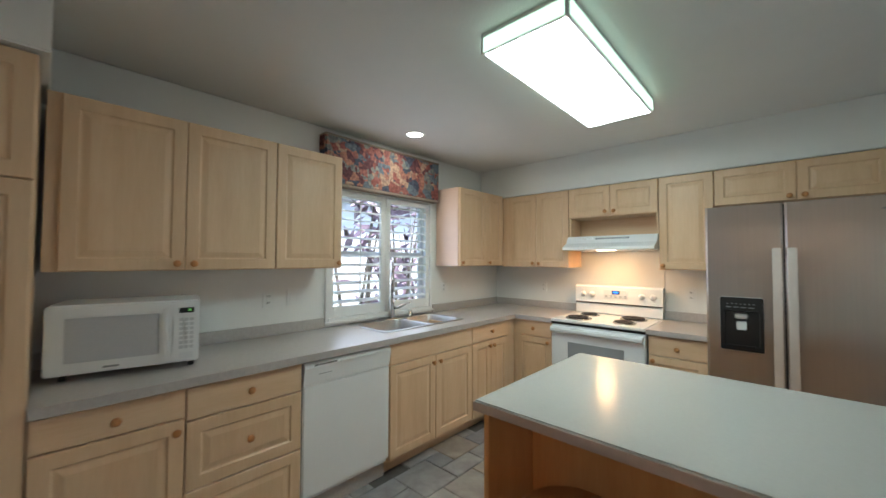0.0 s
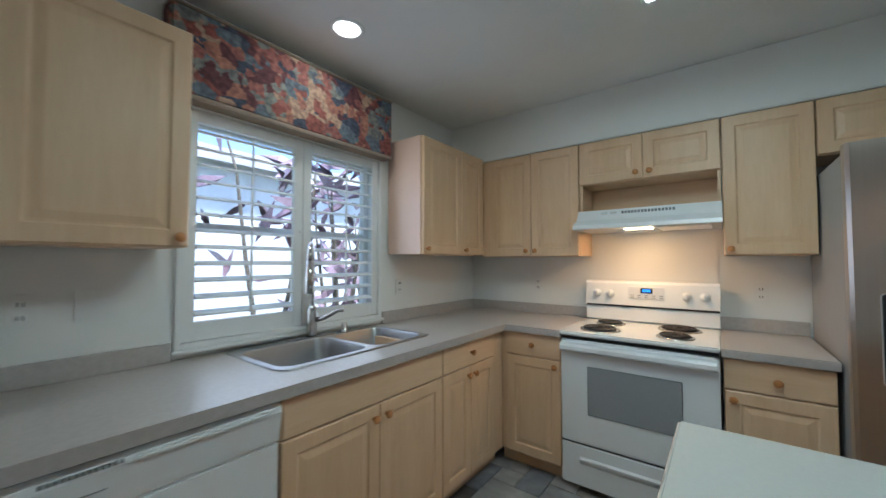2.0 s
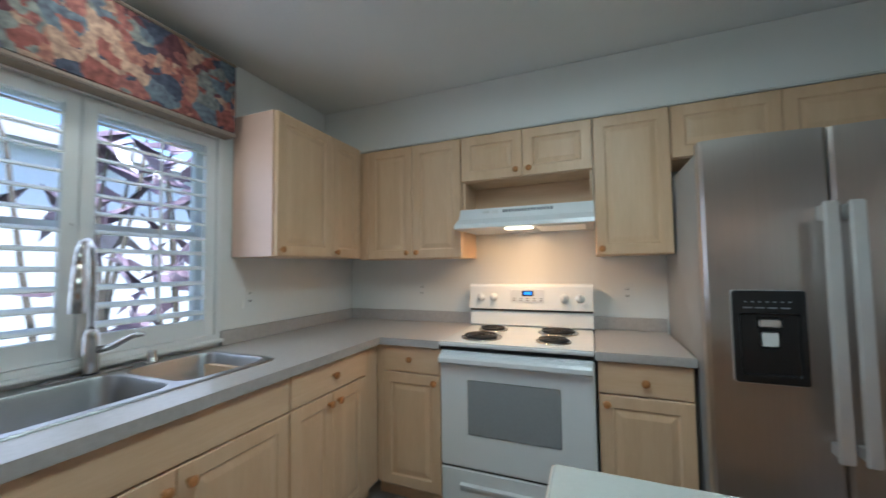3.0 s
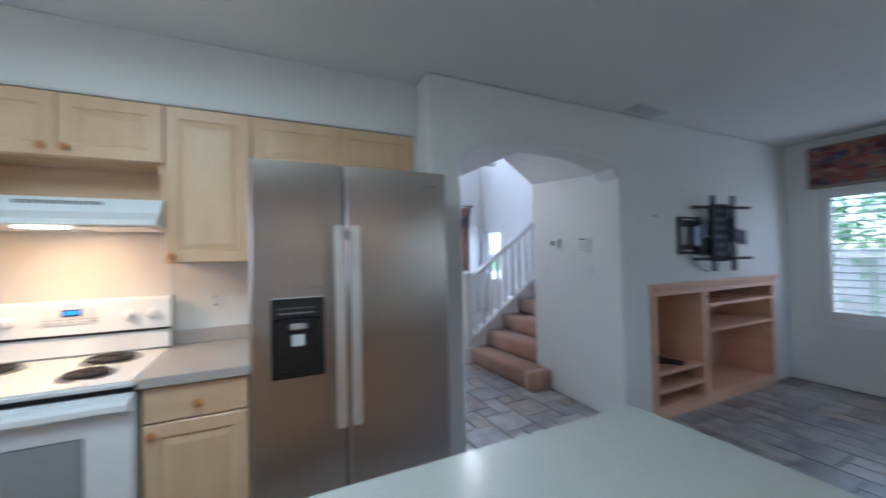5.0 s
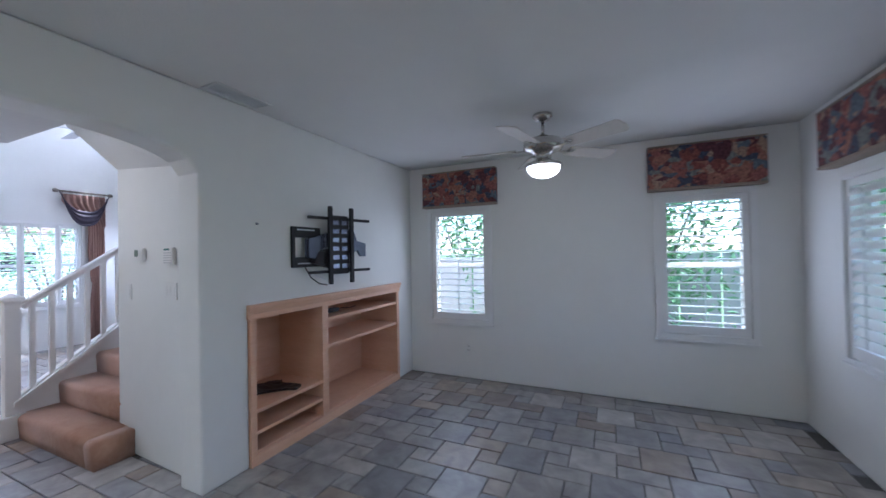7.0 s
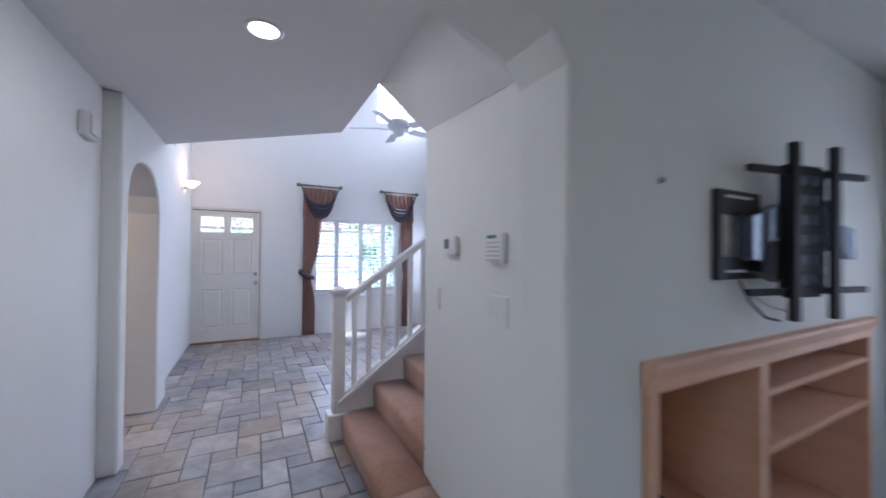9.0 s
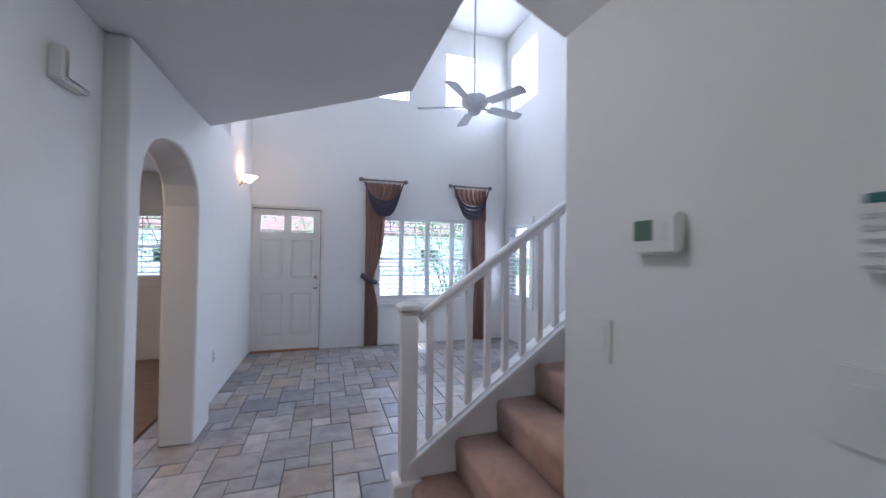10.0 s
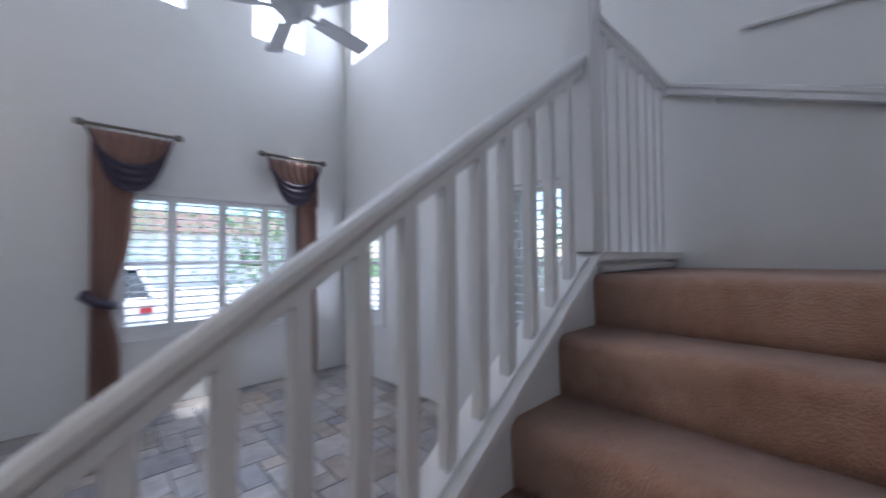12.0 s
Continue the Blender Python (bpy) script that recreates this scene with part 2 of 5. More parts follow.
RIBGREY = material("grey_grille_slot", (0.52, 0.52, 0.52), 0.6)
BRASS = material("threshold_wood", (0.36, 0.17, 0.08), 0.4, vary=0.12, scale=8)
DOORP = material("cream_door_paint", (0.74, 0.72, 0.66), 0.45, vary=0.02)
PLATE = material("switch_plate_white", (0.76, 0.76, 0.74), 0.35, vary=0.01)
SLOT = material("dark_slot", (0.05, 0.05, 0.05), 0.6)
GRASS = material("lawn", (0.07, 0.13, 0.035), 0.9, vary=0.4, scale=3, bump=0.5, bump_scale=60)
PAVE = material("pale_concrete", (0.50, 0.48, 0.45), 0.85, vary=0.1, scale=2, bump=0.2)
STUCCO = material("pale_stucco", (0.80, 0.78, 0.80), 0.9, vary=0.04, scale=3, bump=0.3)
ROOFT = material("roof_tile_brown", (0.20, 0.13, 0.10), 0.8, vary=0.2, scale=8)
LEAF = material("green_leaf", (0.11, 0.25, 0.10), 0.5, vary=0.5, scale=5, color2=(0.24, 0.41, 0.20))
LEAFP = material("purple_ti_leaf", (0.19, 0.12, 0.15), 0.35, vary=0.4, scale=8, color2=(0.36, 0.26, 0.31))
MOUNT = material("satin_blue_grey_steel", (0.17, 0.19, 0.25), 0.22, 0.8, vary=0.1, scale=12)
BARK = material("grey_bark", (0.16, 0.13, 0.10), 0.9, vary=0.25, scale=20, bump=0.5)
FENCEM = material("weathered_fence", (0.56, 0.52, 0.52), 0.85, vary=0.1, scale=4)


# ---- building helpers ----
def thing(name, m=None, label="", category="", group=""):
    ob = new(name)
    ob.empty_display_size = 0.1
    if m is not None:
        ob.matrix_world = m
    return tagged(ob, label, category, group)


def finish(name, bm, mat, smooth=False):
    bmesh.ops.recalc_face_normals(bm, faces=bm.faces)
    me = bpy.data.meshes.new(name)
    bm.to_mesh(me)
    bm.free()
    me.materials.append(mat)
    if smooth:
        for p in me.polygons:
            p.use_smooth = True
    return me


def part(name, bm, mat, parent=None, label="", smooth=False):
    ob = new(name, finish(name, bm, mat, smooth))
    if parent is not None:
        ob.parent = parent
    return tagged(ob, label)


def again(name, me, parent, m=None):
    ob = new(name, me)
    ob.parent = parent
    if m is not None:
        ob.matrix_local = m
    return ob


def B():
    return bmesh.new()


def box(bm, x0, y0, z0, x1, y1, z1, bevel=0.0, seg=2):
    r = bmesh.ops.create_cube(bm, size=1)
    v = r["verts"]
    bmesh.ops.scale(bm, vec=(abs(x1 - x0), abs(y1 - y0), abs(z1 - z0)), verts=v)
    bmesh.ops.translate(bm, vec=((x0 + x1) / 2, (y0 + y1) / 2, (z0 + z1) / 2), verts=v)
    if bevel:
        e = list({e for q in v for e in q.link_edges})
        bmesh.ops.bevel(bm, geom=e, offset=bevel, segments=seg, affect="EDGES", clamp_overlap=True)
    return bm


def boxp(name, dims, mat, parent=None, bevel=0.002, label=""):
    return part(name, box(B(), *dims, bevel), mat, parent, label)


def cyl(bm, p0, p1, r0, r1=None, seg=16, caps=True):
    p0, p1 = Vector(p0), Vector(p1)
    d = p1 - p0
    q = d.to_track_quat("Z", "Y").to_matrix().to_4x4()
    bmesh.ops.create_cone(bm, cap_ends=caps, segments=seg, radius1=r0, radius2=r0 if r1 is None else r1, depth=d.length, matrix=Matrix.Translation((p0 + p1) / 2) @ q)
    return bm


def lathe(bm, profile, seg=20, m=None):
    """Turns (radius, height) pairs round z."""
    m = m or Matrix()
    rings = []
    for r, z in profile:
        if r < 1e-5:
            rings.append([bm.verts.new(m @ Vector((0, 0, z)))])
        else:
            rings.append([bm.verts.new(m @ Vector((r * math.cos(2 * math.pi * k / seg), r * math.sin(2 * math.pi * k / seg), z))) for k in range(seg)])
    for a, b in zip(rings, rings[1:]):
        for k in range(seg):
            if len(a) == 1 and len(b) == 1:
                continue
            if len(a) == 1:
                bm.faces.new((a[0], b[k], b[(k + 1) % seg]))
            elif len(b) == 1:
                bm.faces.new((a[k], a[(k + 1) % seg], b[0]))
            else:
                bm.faces.new((a[k], a[(k + 1) % seg], b[(k + 1) % seg], b[k]))
    return bm


def tube(bm, pts, r, seg=10):
    """A round bar through the points."""
    pts = [Vector(p) for p in pts]
    rings = []
    for i, p in enumerate(pts):
        d = (pts[min(i + 1, len(pts) - 1)] - pts[max(i - 1, 0)]).normalized()
        a = d.orthogonal().normalized() if i == 0 else (rings_a - d * rings_a.dot(d)).normalized()
        rings_a = a
        b = d.cross(a)
        rr = r[i] if isinstance(r, (list, tuple)) else r
        rings.append([bm.verts.new(p + (a * math.cos(2 * math.pi * k / seg) + b * math.sin(2 * math.pi * k / seg)) * rr) for k in range(seg)])
    for a, b in zip(rings, rings[1:]):
        for k in range(seg):
            bm.faces.new((a[k], a[(k + 1) % seg], b[(k + 1) % seg], b[k]))
    bm.faces.new(rings[0][::-1])
    bm.faces.new(rings[-1])
    return bm


def prism(bm, pts, z0, z1):
    """A flat outline in x and y, raised from z0 to z1."""
    a = [bm.verts.new((x, y, z0)) for x, y in pts]
    b = [bm.verts.new((x, y, z1)) for x, y in pts]
    bm.faces.new(a[::-1])
    bm.faces.new(b)
    for i in range(len(pts)):
        j = (i + 1) % len(pts)
        bm.faces.new((a[i], a[j], b[j], b[i]))
    return bm


def sweep_y(bm, pts, y0, y1):
    """An outline in x and z, drawn out from y0 to y1."""
    a = [bm.verts.new((x, y0, z)) for x, z in pts]
    b = [bm.verts.new((x, y1, z)) for x, z in pts]
    bm.faces.new(a)
    bm.faces.new(b[::-1])
    for i in range(len(pts)):
        j = (i + 1) % len(pts)
        bm.faces.new((a[j], a[i], b[i], b[j]))
    return bm


def sweep_x(bm, pts, x0, x1):
    """An outline in y and z, drawn out from x0 to x1."""
    a = [bm.verts.new((x0, y, z)) for y, z in pts]
    b = [bm.verts.new((x1, y, z)) for y, z in pts]
    bm.faces.new(a[::-1])
    bm.faces.new(b)
    for i in range(len(pts)):
        j = (i + 1) % len(pts)
        bm.faces.new((a[i], a[j], b[j], b[i]))
    return bm


def wall(name, m, length, z1, thick, openings=(), mat=None, z0=0.0, round_edges=0.012, label=""):
    """A wall whose face lies in local y = 0 and runs along local x; it is thick towards +y. openings: (x0, x1, z0, z1, rise); a rise above 0 makes an arch."""
    us, zs = {0.0, length}, {z0, z1}
    for a, b, c, d, rise in openings:
        us |= {a, b}
        zs |= {c, d}
        if rise:
            zs.add(d - rise)
            us |= {a + (b - a) * k / 24 for k in range(1, 24)}
    us, zs = sorted(us), sorted(z for z in zs if z0 <= z <= z1)
    bm = B()

    def arc(o, u):
        a, b, c, d, rise = o
        s = (2 * u - a - b) / (b - a)
        return d - rise + rise * math.sqrt(max(0.0, 1 - abs(s) ** 2.4))

    for u, v in zip(us, us[1:]):
        for p, q in zip(zs, zs[1:]):
            quad = [(u, p), (v, p), (v, q), (u, q)]
            for o in openings:
                a, b, c, d, rise = o
                if a - 1e-6 <= u and v <= b + 1e-6 and c - 1e-6 <= p and q <= d + 1e-6:
                    quad = None
                    if rise and abs(q - d) < 1e-6:
                        quad = [(u, arc(o, u)), (v, arc(o, v)), (v, q), (u, q)]
                    break
            if quad:
                pts = []
                for w in quad:
                    if not pts or (abs(w[0] - pts[-1][0]) + abs(w[1] - pts[-1][1])) > 1e-5:
                        pts.append(w)
                if len(pts) > 2:
                    bm.faces.new([bm.verts.new((w[0], 0, w[1])) for w in pts])
    bmesh.ops.remove_doubles(bm, verts=bm.verts, dist=1e-4)
    r = bmesh.ops.extrude_face_region(bm, geom=bm.faces[:])
    bmesh.ops.translate(bm, vec=(0, thick, 0), verts=[g for g in r["geom"] if isinstance(g, bmesh.types.BMVert)])
    bmesh.ops.recalc_face_normals(bm, faces=bm.faces)
    bmesh.ops.dissolve_limit(bm, angle_limit=radians(1), verts=bm.verts, edges=bm.edges)
    ob = new(name, finish(name, bm, mat or WALL))
    ob.matrix_world = m
    if round_edges:
        bv = ob.modifiers.new("rounded", "BEVEL")
        bv.width, bv.segments, bv.limit_method, bv.angle_limit = round_edges, 3, "ANGLE", radians(50)
    return tagged(ob, label, "wall", kind="structure")


# ---- setting ----
CZ = 2.45
wall("wall_kitchen_west", pose(-2.35, -1.2, 0, 0, 0, 90), 5.20, CZ, 0.15, [(2.778, 3.883, 0.975, 1.99, 0)])
wall("wall_kitchen_north", pose(-2.35, 3.85, 0), 2.98, CZ, 0.15)
wall("wall_arch", pose(0.77, 3.345, 0), 4.28, CZ, 0.215, [(0.21, 1.60, 0.0, 2.105, 0.17), (1.92, 3.815, 0.0, 1.075, 0)], round_edges=0.018)
wall("wall_hall_west", pose(0.78, 3.56, 0, 0, 0, 90), 2.07, 2.43, 0.15)
wall("wall_den_arch", pose(0.88, 5.63, 0, 0, 0, 90), 1.42, 2.43, 0.23, [(0.14, 1.04, 0.0, 2.08, 0.34)], round_edges=0.02)
wall("wall_foyer_west", pose(0.78, 7.05, 0, 0, 0, 90), 2.22, 5.2, 0.15)
wall("wall_front", pose(-2.5, 9.27, 0), 7.41, 5.2, 0.15, [(0.90, 2.25, 1.03, 1.92, 0), (3.285, 4.225, 0.0, 2.075, 0), (5.06, 6.56, 0.70, 1.99, 0), (3.67, 4.265, 3.885, 4.78, 0), (4.94, 5.52, 3.885, 4.78, 0), (6.155, 6.715, 3.87, 4.77, 0)])
wall("wall_foyer_east", pose(4.76, 9.27, 0, 0, 0, -90), 4.87, 5.2, 0.15, [(0.13, 0.83, 0.72, 1.92, 0), (2.65, 3.33, 0.72, 1.92, 0), (0.20, 0.97, 3.86, 4.78, 0)])
wall("wall_stair", pose(2.595, 4.40, 0, 0, 0, 0), 2.165, 5.2, -0.15)
wall("wall_hall_east", pose(2.49, 4.53, 0, 0, 0, -92.95), 0.97, 2.43, 0.15, round_edges=0.015)
wall("wall_family_east", pose(4.90, 3.345, 0, 0, 0, -90), 3.80, CZ, 0.15, [(0.30, 0.99, 0.66, 1.90, 0), (2.65, 3.31, 0.66, 1.90, 0)])
wall("wall_family_south", pose(4.90, -0.30, 0, 0, 0, 180), 3.0, CZ, 0.15, [(0.63, 2.37, 0.70, 1.86, 0)])
wall("wall_kitchen_return", pose(1.90, -1.2, 0, 0, 0, 90), 0.75, CZ, -0.15)
wall("wall_kitchen_south", pose(2.05, -1.2, 0, 0, 0, 180), 4.55, CZ, 0.15)
wall("wall_den_west", pose(-2.35, 4.0, 0, 0, 0, 90), 5.27, CZ, 0.15)
tagged(part("wall_soffit", box(B(), -2.35, 3.525, 2.121, 0.77, 3.85, CZ, 0.006), WALL), "painted drop wall above the kitchen wall cabinets", "wall", kind="structure")
_bm = box(B(), -2.5, -1.35, CZ, 5.05, 3.50, CZ + 0.12)
# unseen slabs over the arch wall and niche void, added to block sky light
box(_bm, 0.77, 3.50, CZ, 5.05, 3.56, CZ + 0.12)
box(_bm, 2.64, 3.56, CZ, 5.05, 4.25, CZ + 0.12)
tagged(part("ceiling_main", _bm, CEIL), "smooth white kitchen and living room ceiling", "ceiling", kind="structure")
_bm = box(B(), -2.5, 3.50, CZ, 0.77, 4.0, CZ + 0.12)
box(_bm, -2.5, 4.0, CZ, 0.63, 9.27, CZ + 0.12)
tagged(part("ceiling_den", _bm, CEIL), "white ceiling over the side room", "ceiling", kind="structure")
_bm = prism(B(), [(0.63, 3.56), (2.64, 3.56), (2.64, 4.40), (2.49, 4.53), (2.28, 4.75), (2.27, 5.76), (0.78, 7.01), (0.63, 7.13)], 2.43, 2.60)
tagged(part("ceiling_hall", _bm, CEIL), "low hall ceiling with a slanted open edge", "ceiling", kind="structure")
# slanted strip between hall ceiling and hall wall
_bm = B()
_v = [_bm.verts.new(p) for p in ((2.44, 3.655, 2.03), (2.49, 4.53, 2.11), (2.28, 4.75, 2.43), (2.264, 4.0, 2.43), (2.46, 3.655, 2.45), (2.51, 4.53, 2.45))]
for f in ((0, 1, 2, 3), (0, 3, 4), (1, 5, 2), (3, 2, 5, 4), (0, 4, 5, 1)):
    _bm.faces.new([_v[i] for i in f])
tagged(part("trim_stair_soffit", _bm, CEIL), "slanted underside of the upper stair", "ceiling", kind="structure")
tagged(part("ceiling_foyer", box(B(), 0.63, 4.2, 5.2, 4.91, 9.42, 5.32), CEIL), "high white ceiling of the stair hall", "ceiling", kind="structure")
_bm = prism(B(), [(0.63, 7.13), (0.78, 7.01), (2.27, 5.76), (2.28, 4.75), (2.49, 4.53), (2.30, 4.40), (2.16, 4.75), (2.15, 5.70), (0.70, 6.92), (0.63, 6.98)], 2.60, 5.2)
tagged(part("wall_upper_landing", _bm, WALL), "plain upstairs wall above the hall ceiling edge", "wall", kind="structure")
tagged(part("floor", box(B(), -2.5, -1.35, -0.14, 5.05, 9.42, -0.012), GROUT), "grouted floor under slate-look tiles", "floor", kind="structure")
tagged(part("carpet_floor", prism(B(), [(-2.35, 4.0), (0.44, 4.0), (0.44, 9.27), (-2.35, 9.27)], -0.012, 0.006), DENCARPET), "brown carpet of the side room", "carpet", kind="structure")

# ---- outside ----
tagged(part("ground", box(B(), -400, -400, -0.6, 400, 400, -0.20), GRASS), "lawn round the house", "ground", kind="structure")
tagged(part("pavement", box(B(), -16.0, 9.6, -0.2, 20.0, 30, -0.16), PAVE), "wide pale concrete drive before the front door", "drive", kind="structure")
nb = thing("neighbour_house", pose(-5.4, 0, -0.2), "pale stucco neighbour house with a low brown roof", "house")
boxp("wall", (-6.0, -6, 0, 0, 12, 2.80), STUCCO, nb, 0.02)
part("roof", sweep_y(B(), [(0.2, 2.76), (0.2, 2.84), (-2.6, 3.70), (-6.4, 2.84), (-6.4, 2.76)], -6.4, 12.4), ROOFT, nb)
boxp("fascia", (0.201, -6.4, 2.70, 0.23, 12.4, 2.87), FENCEM, nb, 0.004)
for k in range(2):
    fence = thing("fence", pose((8.6, 6.7)[k], (-7.4, 1.35)[k], 0), "weathered board fence beyond the lawn", "fence", "garden fences")
    for i in range(14):
        boxp("board", (0, i * 0.62 + 0.01, -0.2, 0.03, i * 0.62 + 0.6, 1.35), FENCEM, fence)


def bush(name, x, y, z, h, w, count, leaf, mat, seed, label, stems=5, wide=0.2):
    rnd = random.Random(seed)
    t = thing(name, pose(x, y, z), label, "plant")
    bm = B()
    tips = []
    for s in range(stems):
        a = 2 * math.pi * (s + rnd.random()) / stems
        p = [Vector((0, 0, 0))]
        for k in range(4):
            p.append(p[-1] + Vector((math.cos(a) * w * 0.12 + rnd.uniform(-.06, .06) * w, math.sin(a) * w * 0.12 + rnd.uniform(-.06, .06) * w, h * rnd.uniform(.18, .26))))
        tube(bm, p, [0.03 * (1 - 0.2 * k) for k in range(5)], 6)
        tips += p[1:]
    part("trunk", bm, BARK, t)
    verts, faces = [], []
    for i in range(count):
        c = rnd.choice(tips)
        q = Vector((rnd.gauss(0, .22) * w, rnd.gauss(0, .22) * w, rnd.gauss(0.05, .13) * h)) + c
        q.z = max(0.1, q.z)
        d = Vector((rnd.uniform(-1, 1), rnd.uniform(-1, 1), rnd.uniform(-.7, .9))).normalized()
        sd = d.cross(Vector((rnd.uniform(-1, 1), rnd.uniform(-1, 1), 1))).normalized()
        L = leaf * rnd.uniform(.6, 1.2)
        up = sd.cross(d) * L * 0.1
        n = len(verts)
        verts += [q, q + d * L * .4 + sd * L * wide - up, q + d * L * .45 + up, q + d * L * .4 - sd * L * wide - up, q + d * L - up]
        faces += [(n, n + 1, n + 2), (n, n + 2, n + 3), (n + 1, n + 4, n + 2), (n + 2, n + 4, n + 3)]
    me = bpy.data.meshes.new("crown")
    me.from_pydata(verts, [], faces)
    me.materials.append(mat)
    again("crown", me, t)
    return t


bush("ti_plant", -3.55, 2.62, -0.2, 3.0, 0.9, 60, 0.36, LEAFP, 15, "tall ti plant with long purple leaves", 4, 0.09)
bush("ti_plant", -3.6, 3.3, -0.2, 2.6, 0.8, 130, 0.36, LEAFP, 3, "tall ti plant with long purple leaves", 6, 0.085)
bush("ti_plant", -4.1, 4.3, -0.2, 2.4, 1.0, 90, 0.36, LEAFP, 4, "tall ti plant with long purple leaves", 5, 0.085)
bush("ti_plant", -3.6, 1.55, -0.2, 2.2, 0.6, 12, 0.32, LEAFP, 5, "sparse ti plant with purple leaves", 2, 0.09)
bush("garden_tree", 7.9, 3.3, -0.2, 4.6, 2.6, 5200, 0.16, LEAF, 6, "leafy green garden tree outside the window")
bush("garden_tree", 8.0, 0.7, -0.2, 4.8, 2.6, 5200, 0.16, LEAF, 7, "leafy green garden tree outside the window")
bush("garden_tree", 7.2, -1.9, -0.2, 4.2, 2.4, 3200, 0.16, LEAF, 8, "leafy green garden tree outside the window")
bush("garden_tree", 3.6, -3.6, -0.2, 3.8, 2.6, 3600, 0.115, LEAF, 9, "leafy green garden tree outside the window")
bush("garden_tree", 2.0, 19.0, -0.2, 4.5, 3.2, 3600, 0.13, LEAF, 10, "leafy green street tree")
bush("garden_tree", 5.4, 14.0, -0.2, 4.2, 3.2, 3600, 0.13, LEAF, 11, "leafy green street tree")
bush("shrub", 4.6, 11.0, -0.2, 1.1, 1.1, 900, 0.08, LEAF, 12, "low rounded green shrub by the drive")
bush("garden_tree", 7.9, 7.2, -0.2, 4.0, 2.4, 1800, 0.13, LEAF, 13, "leafy green garden tree outside the window")
bush("garden_tree", -1.4, 14.0, -0.2, 3.6, 2.6, 1600, 0.14, LEAF, 14, "leafy green street tree")


CARGLASS = material("tinted_glass", (0.02, 0.025, 0.03), 0.08, vary=0.1)


def parked_car(m):
    t = thing("parked_car", m, "white hatchback parked on the concrete drive", "car")
    paint = material("white_car_paint", (0.78, 0.79, 0.80), 0.25, vary=0.01, coat=0.5)
    dark = CARGLASS
    tyre = material("tyre_rubber", (0.02, 0.02, 0.02), 0.8)
    L = []
    for z, x, y0, y1 in ((0.22, 0.78, 0.10, 4.10), (0.35, 0.86, 0.02, 4.2), (0.62, 0.87, 0.0, 4.2), (0.86, 0.85, 0.04, 4.1), (0.92, 0.80, 0.10, 3.9)):
        L.append([(-x, y0 + 0.12, z), (-x + 0.15, y0, z), (x - 0.15, y0, z), (x, y0 + 0.12, z), (x, y1 - 0.3, z), (x - 0.3, y1, z), (-x + 0.3, y1, z), (-x, y1 - 0.3, z)])
    part("body", loft(B(), L), paint, t, "", True)
    part("glasshouse", loft(B(), [[(-x, a, z), (x, a, z), (x, b, z), (-x, b, z)] for z, x, a, b in ((0.915, 0.78, 0.14, 2.9), (1.38, 0.60, 0.50, 2.1))]), dark, t)
    part("roof", loft(B(), [[(-x, a, z), (x, a, z), (x, b, z), (-x, b, z)] for z, x, a, b in ((1.37, 0.63, 0.44, 2.2), (1.42, 0.60, 0.52, 2.1), (1.44, 0.45, 0.7, 1.9))]), paint, t)
    for s in (-1, 1):
        boxp("tail_lamp", (s * 0.70 - 0.09, -0.004, 0.66, s * 0.70 + 0.09, 0.10, 0.80), material("red_lens", (0.45, 0.02, 0.02), 0.2), t, 0.01)
        part("pillar", tube(B(), [(s * 0.79, 0.15, 0.92), (s * 0.62, 0.5, 1.39)], 0.035, 6), paint, t)
        for y in (0.75, 3.3):
            w = part("tyre", lathe(B(), [(0.19, -0.09), (0.29, -0.09), (0.305, -0.06), (0.305, 0.06), (0.29, 0.09), (0.19, 0.09)], 24, pose(s * 0.79, y, 0.305, 0, 90)), tyre, t, "", True)
            part("rim", lathe(B(), [(0, -0.07), (0.19, -0.08), (0.2, 0), (0.19, 0.08), (0, 0.07)], 20, pose(s * 0.79, y, 0.305, 0, 90)), CHROME, w, "", True)
    boxp("number_plate", (-0.16, -0.008, 0.50, 0.16, 0.02, 0.60), PLATE, t, 0.004)


def street_house(m):
    t = thing("street_house", m, "pale stucco house with garage across the street", "house")
    boxp("wall", (0, 0, 0, 26, 7, 3.1), STUCCO, t, 0.02)
    part("roof", sweep_x(B(), [(-0.6, 3.05), (-0.6, 3.17), (3.4, 4.7), (7.6, 3.17), (7.6, 3.05)], -0.6, 26.6), ROOFT, t)
    gd = boxp("garage_door", (12.2, -0.03, 0.0, 16.8, 0.0, 2.15), TRIM, t, 0.01)
    for k in range(3):
        boxp("groove", (12.25, -0.036, 0.52 + k * 0.53, 16.75, -0.029, 0.54 + k * 0.53), GREYW, gd, 0)
    for x in (1.8, 6.4, 9.2, 18.6, 22.4):
        w = boxp("window", (x, -0.04, 0.95, x + 1.5, 0.0, 2.15), TRIM, t, 0.01)
        for a in (0.08, 0.79):
            boxp("pane", (x + a, -0.046, 1.03, x + a + 0.63, -0.038, 2.07), CARGLASS, w, 0)


SKYW = glowing("white_sky", (0.97, 0.98, 1.0), 0.9)
tagged(part("backdrop_north", box(B(), -2.0, 11.6, 3.9, 8.0, 11.62, 8.0), SKYW), "plain bright sky beyond the high windows", "sky", kind="structure")
tagged(part("backdrop_east", box(B(), 7.0, 5.0, 3.9, 7.02, 11.6, 8.0), SKYW), "plain bright sky beyond the high windows", "sky", kind="structure")


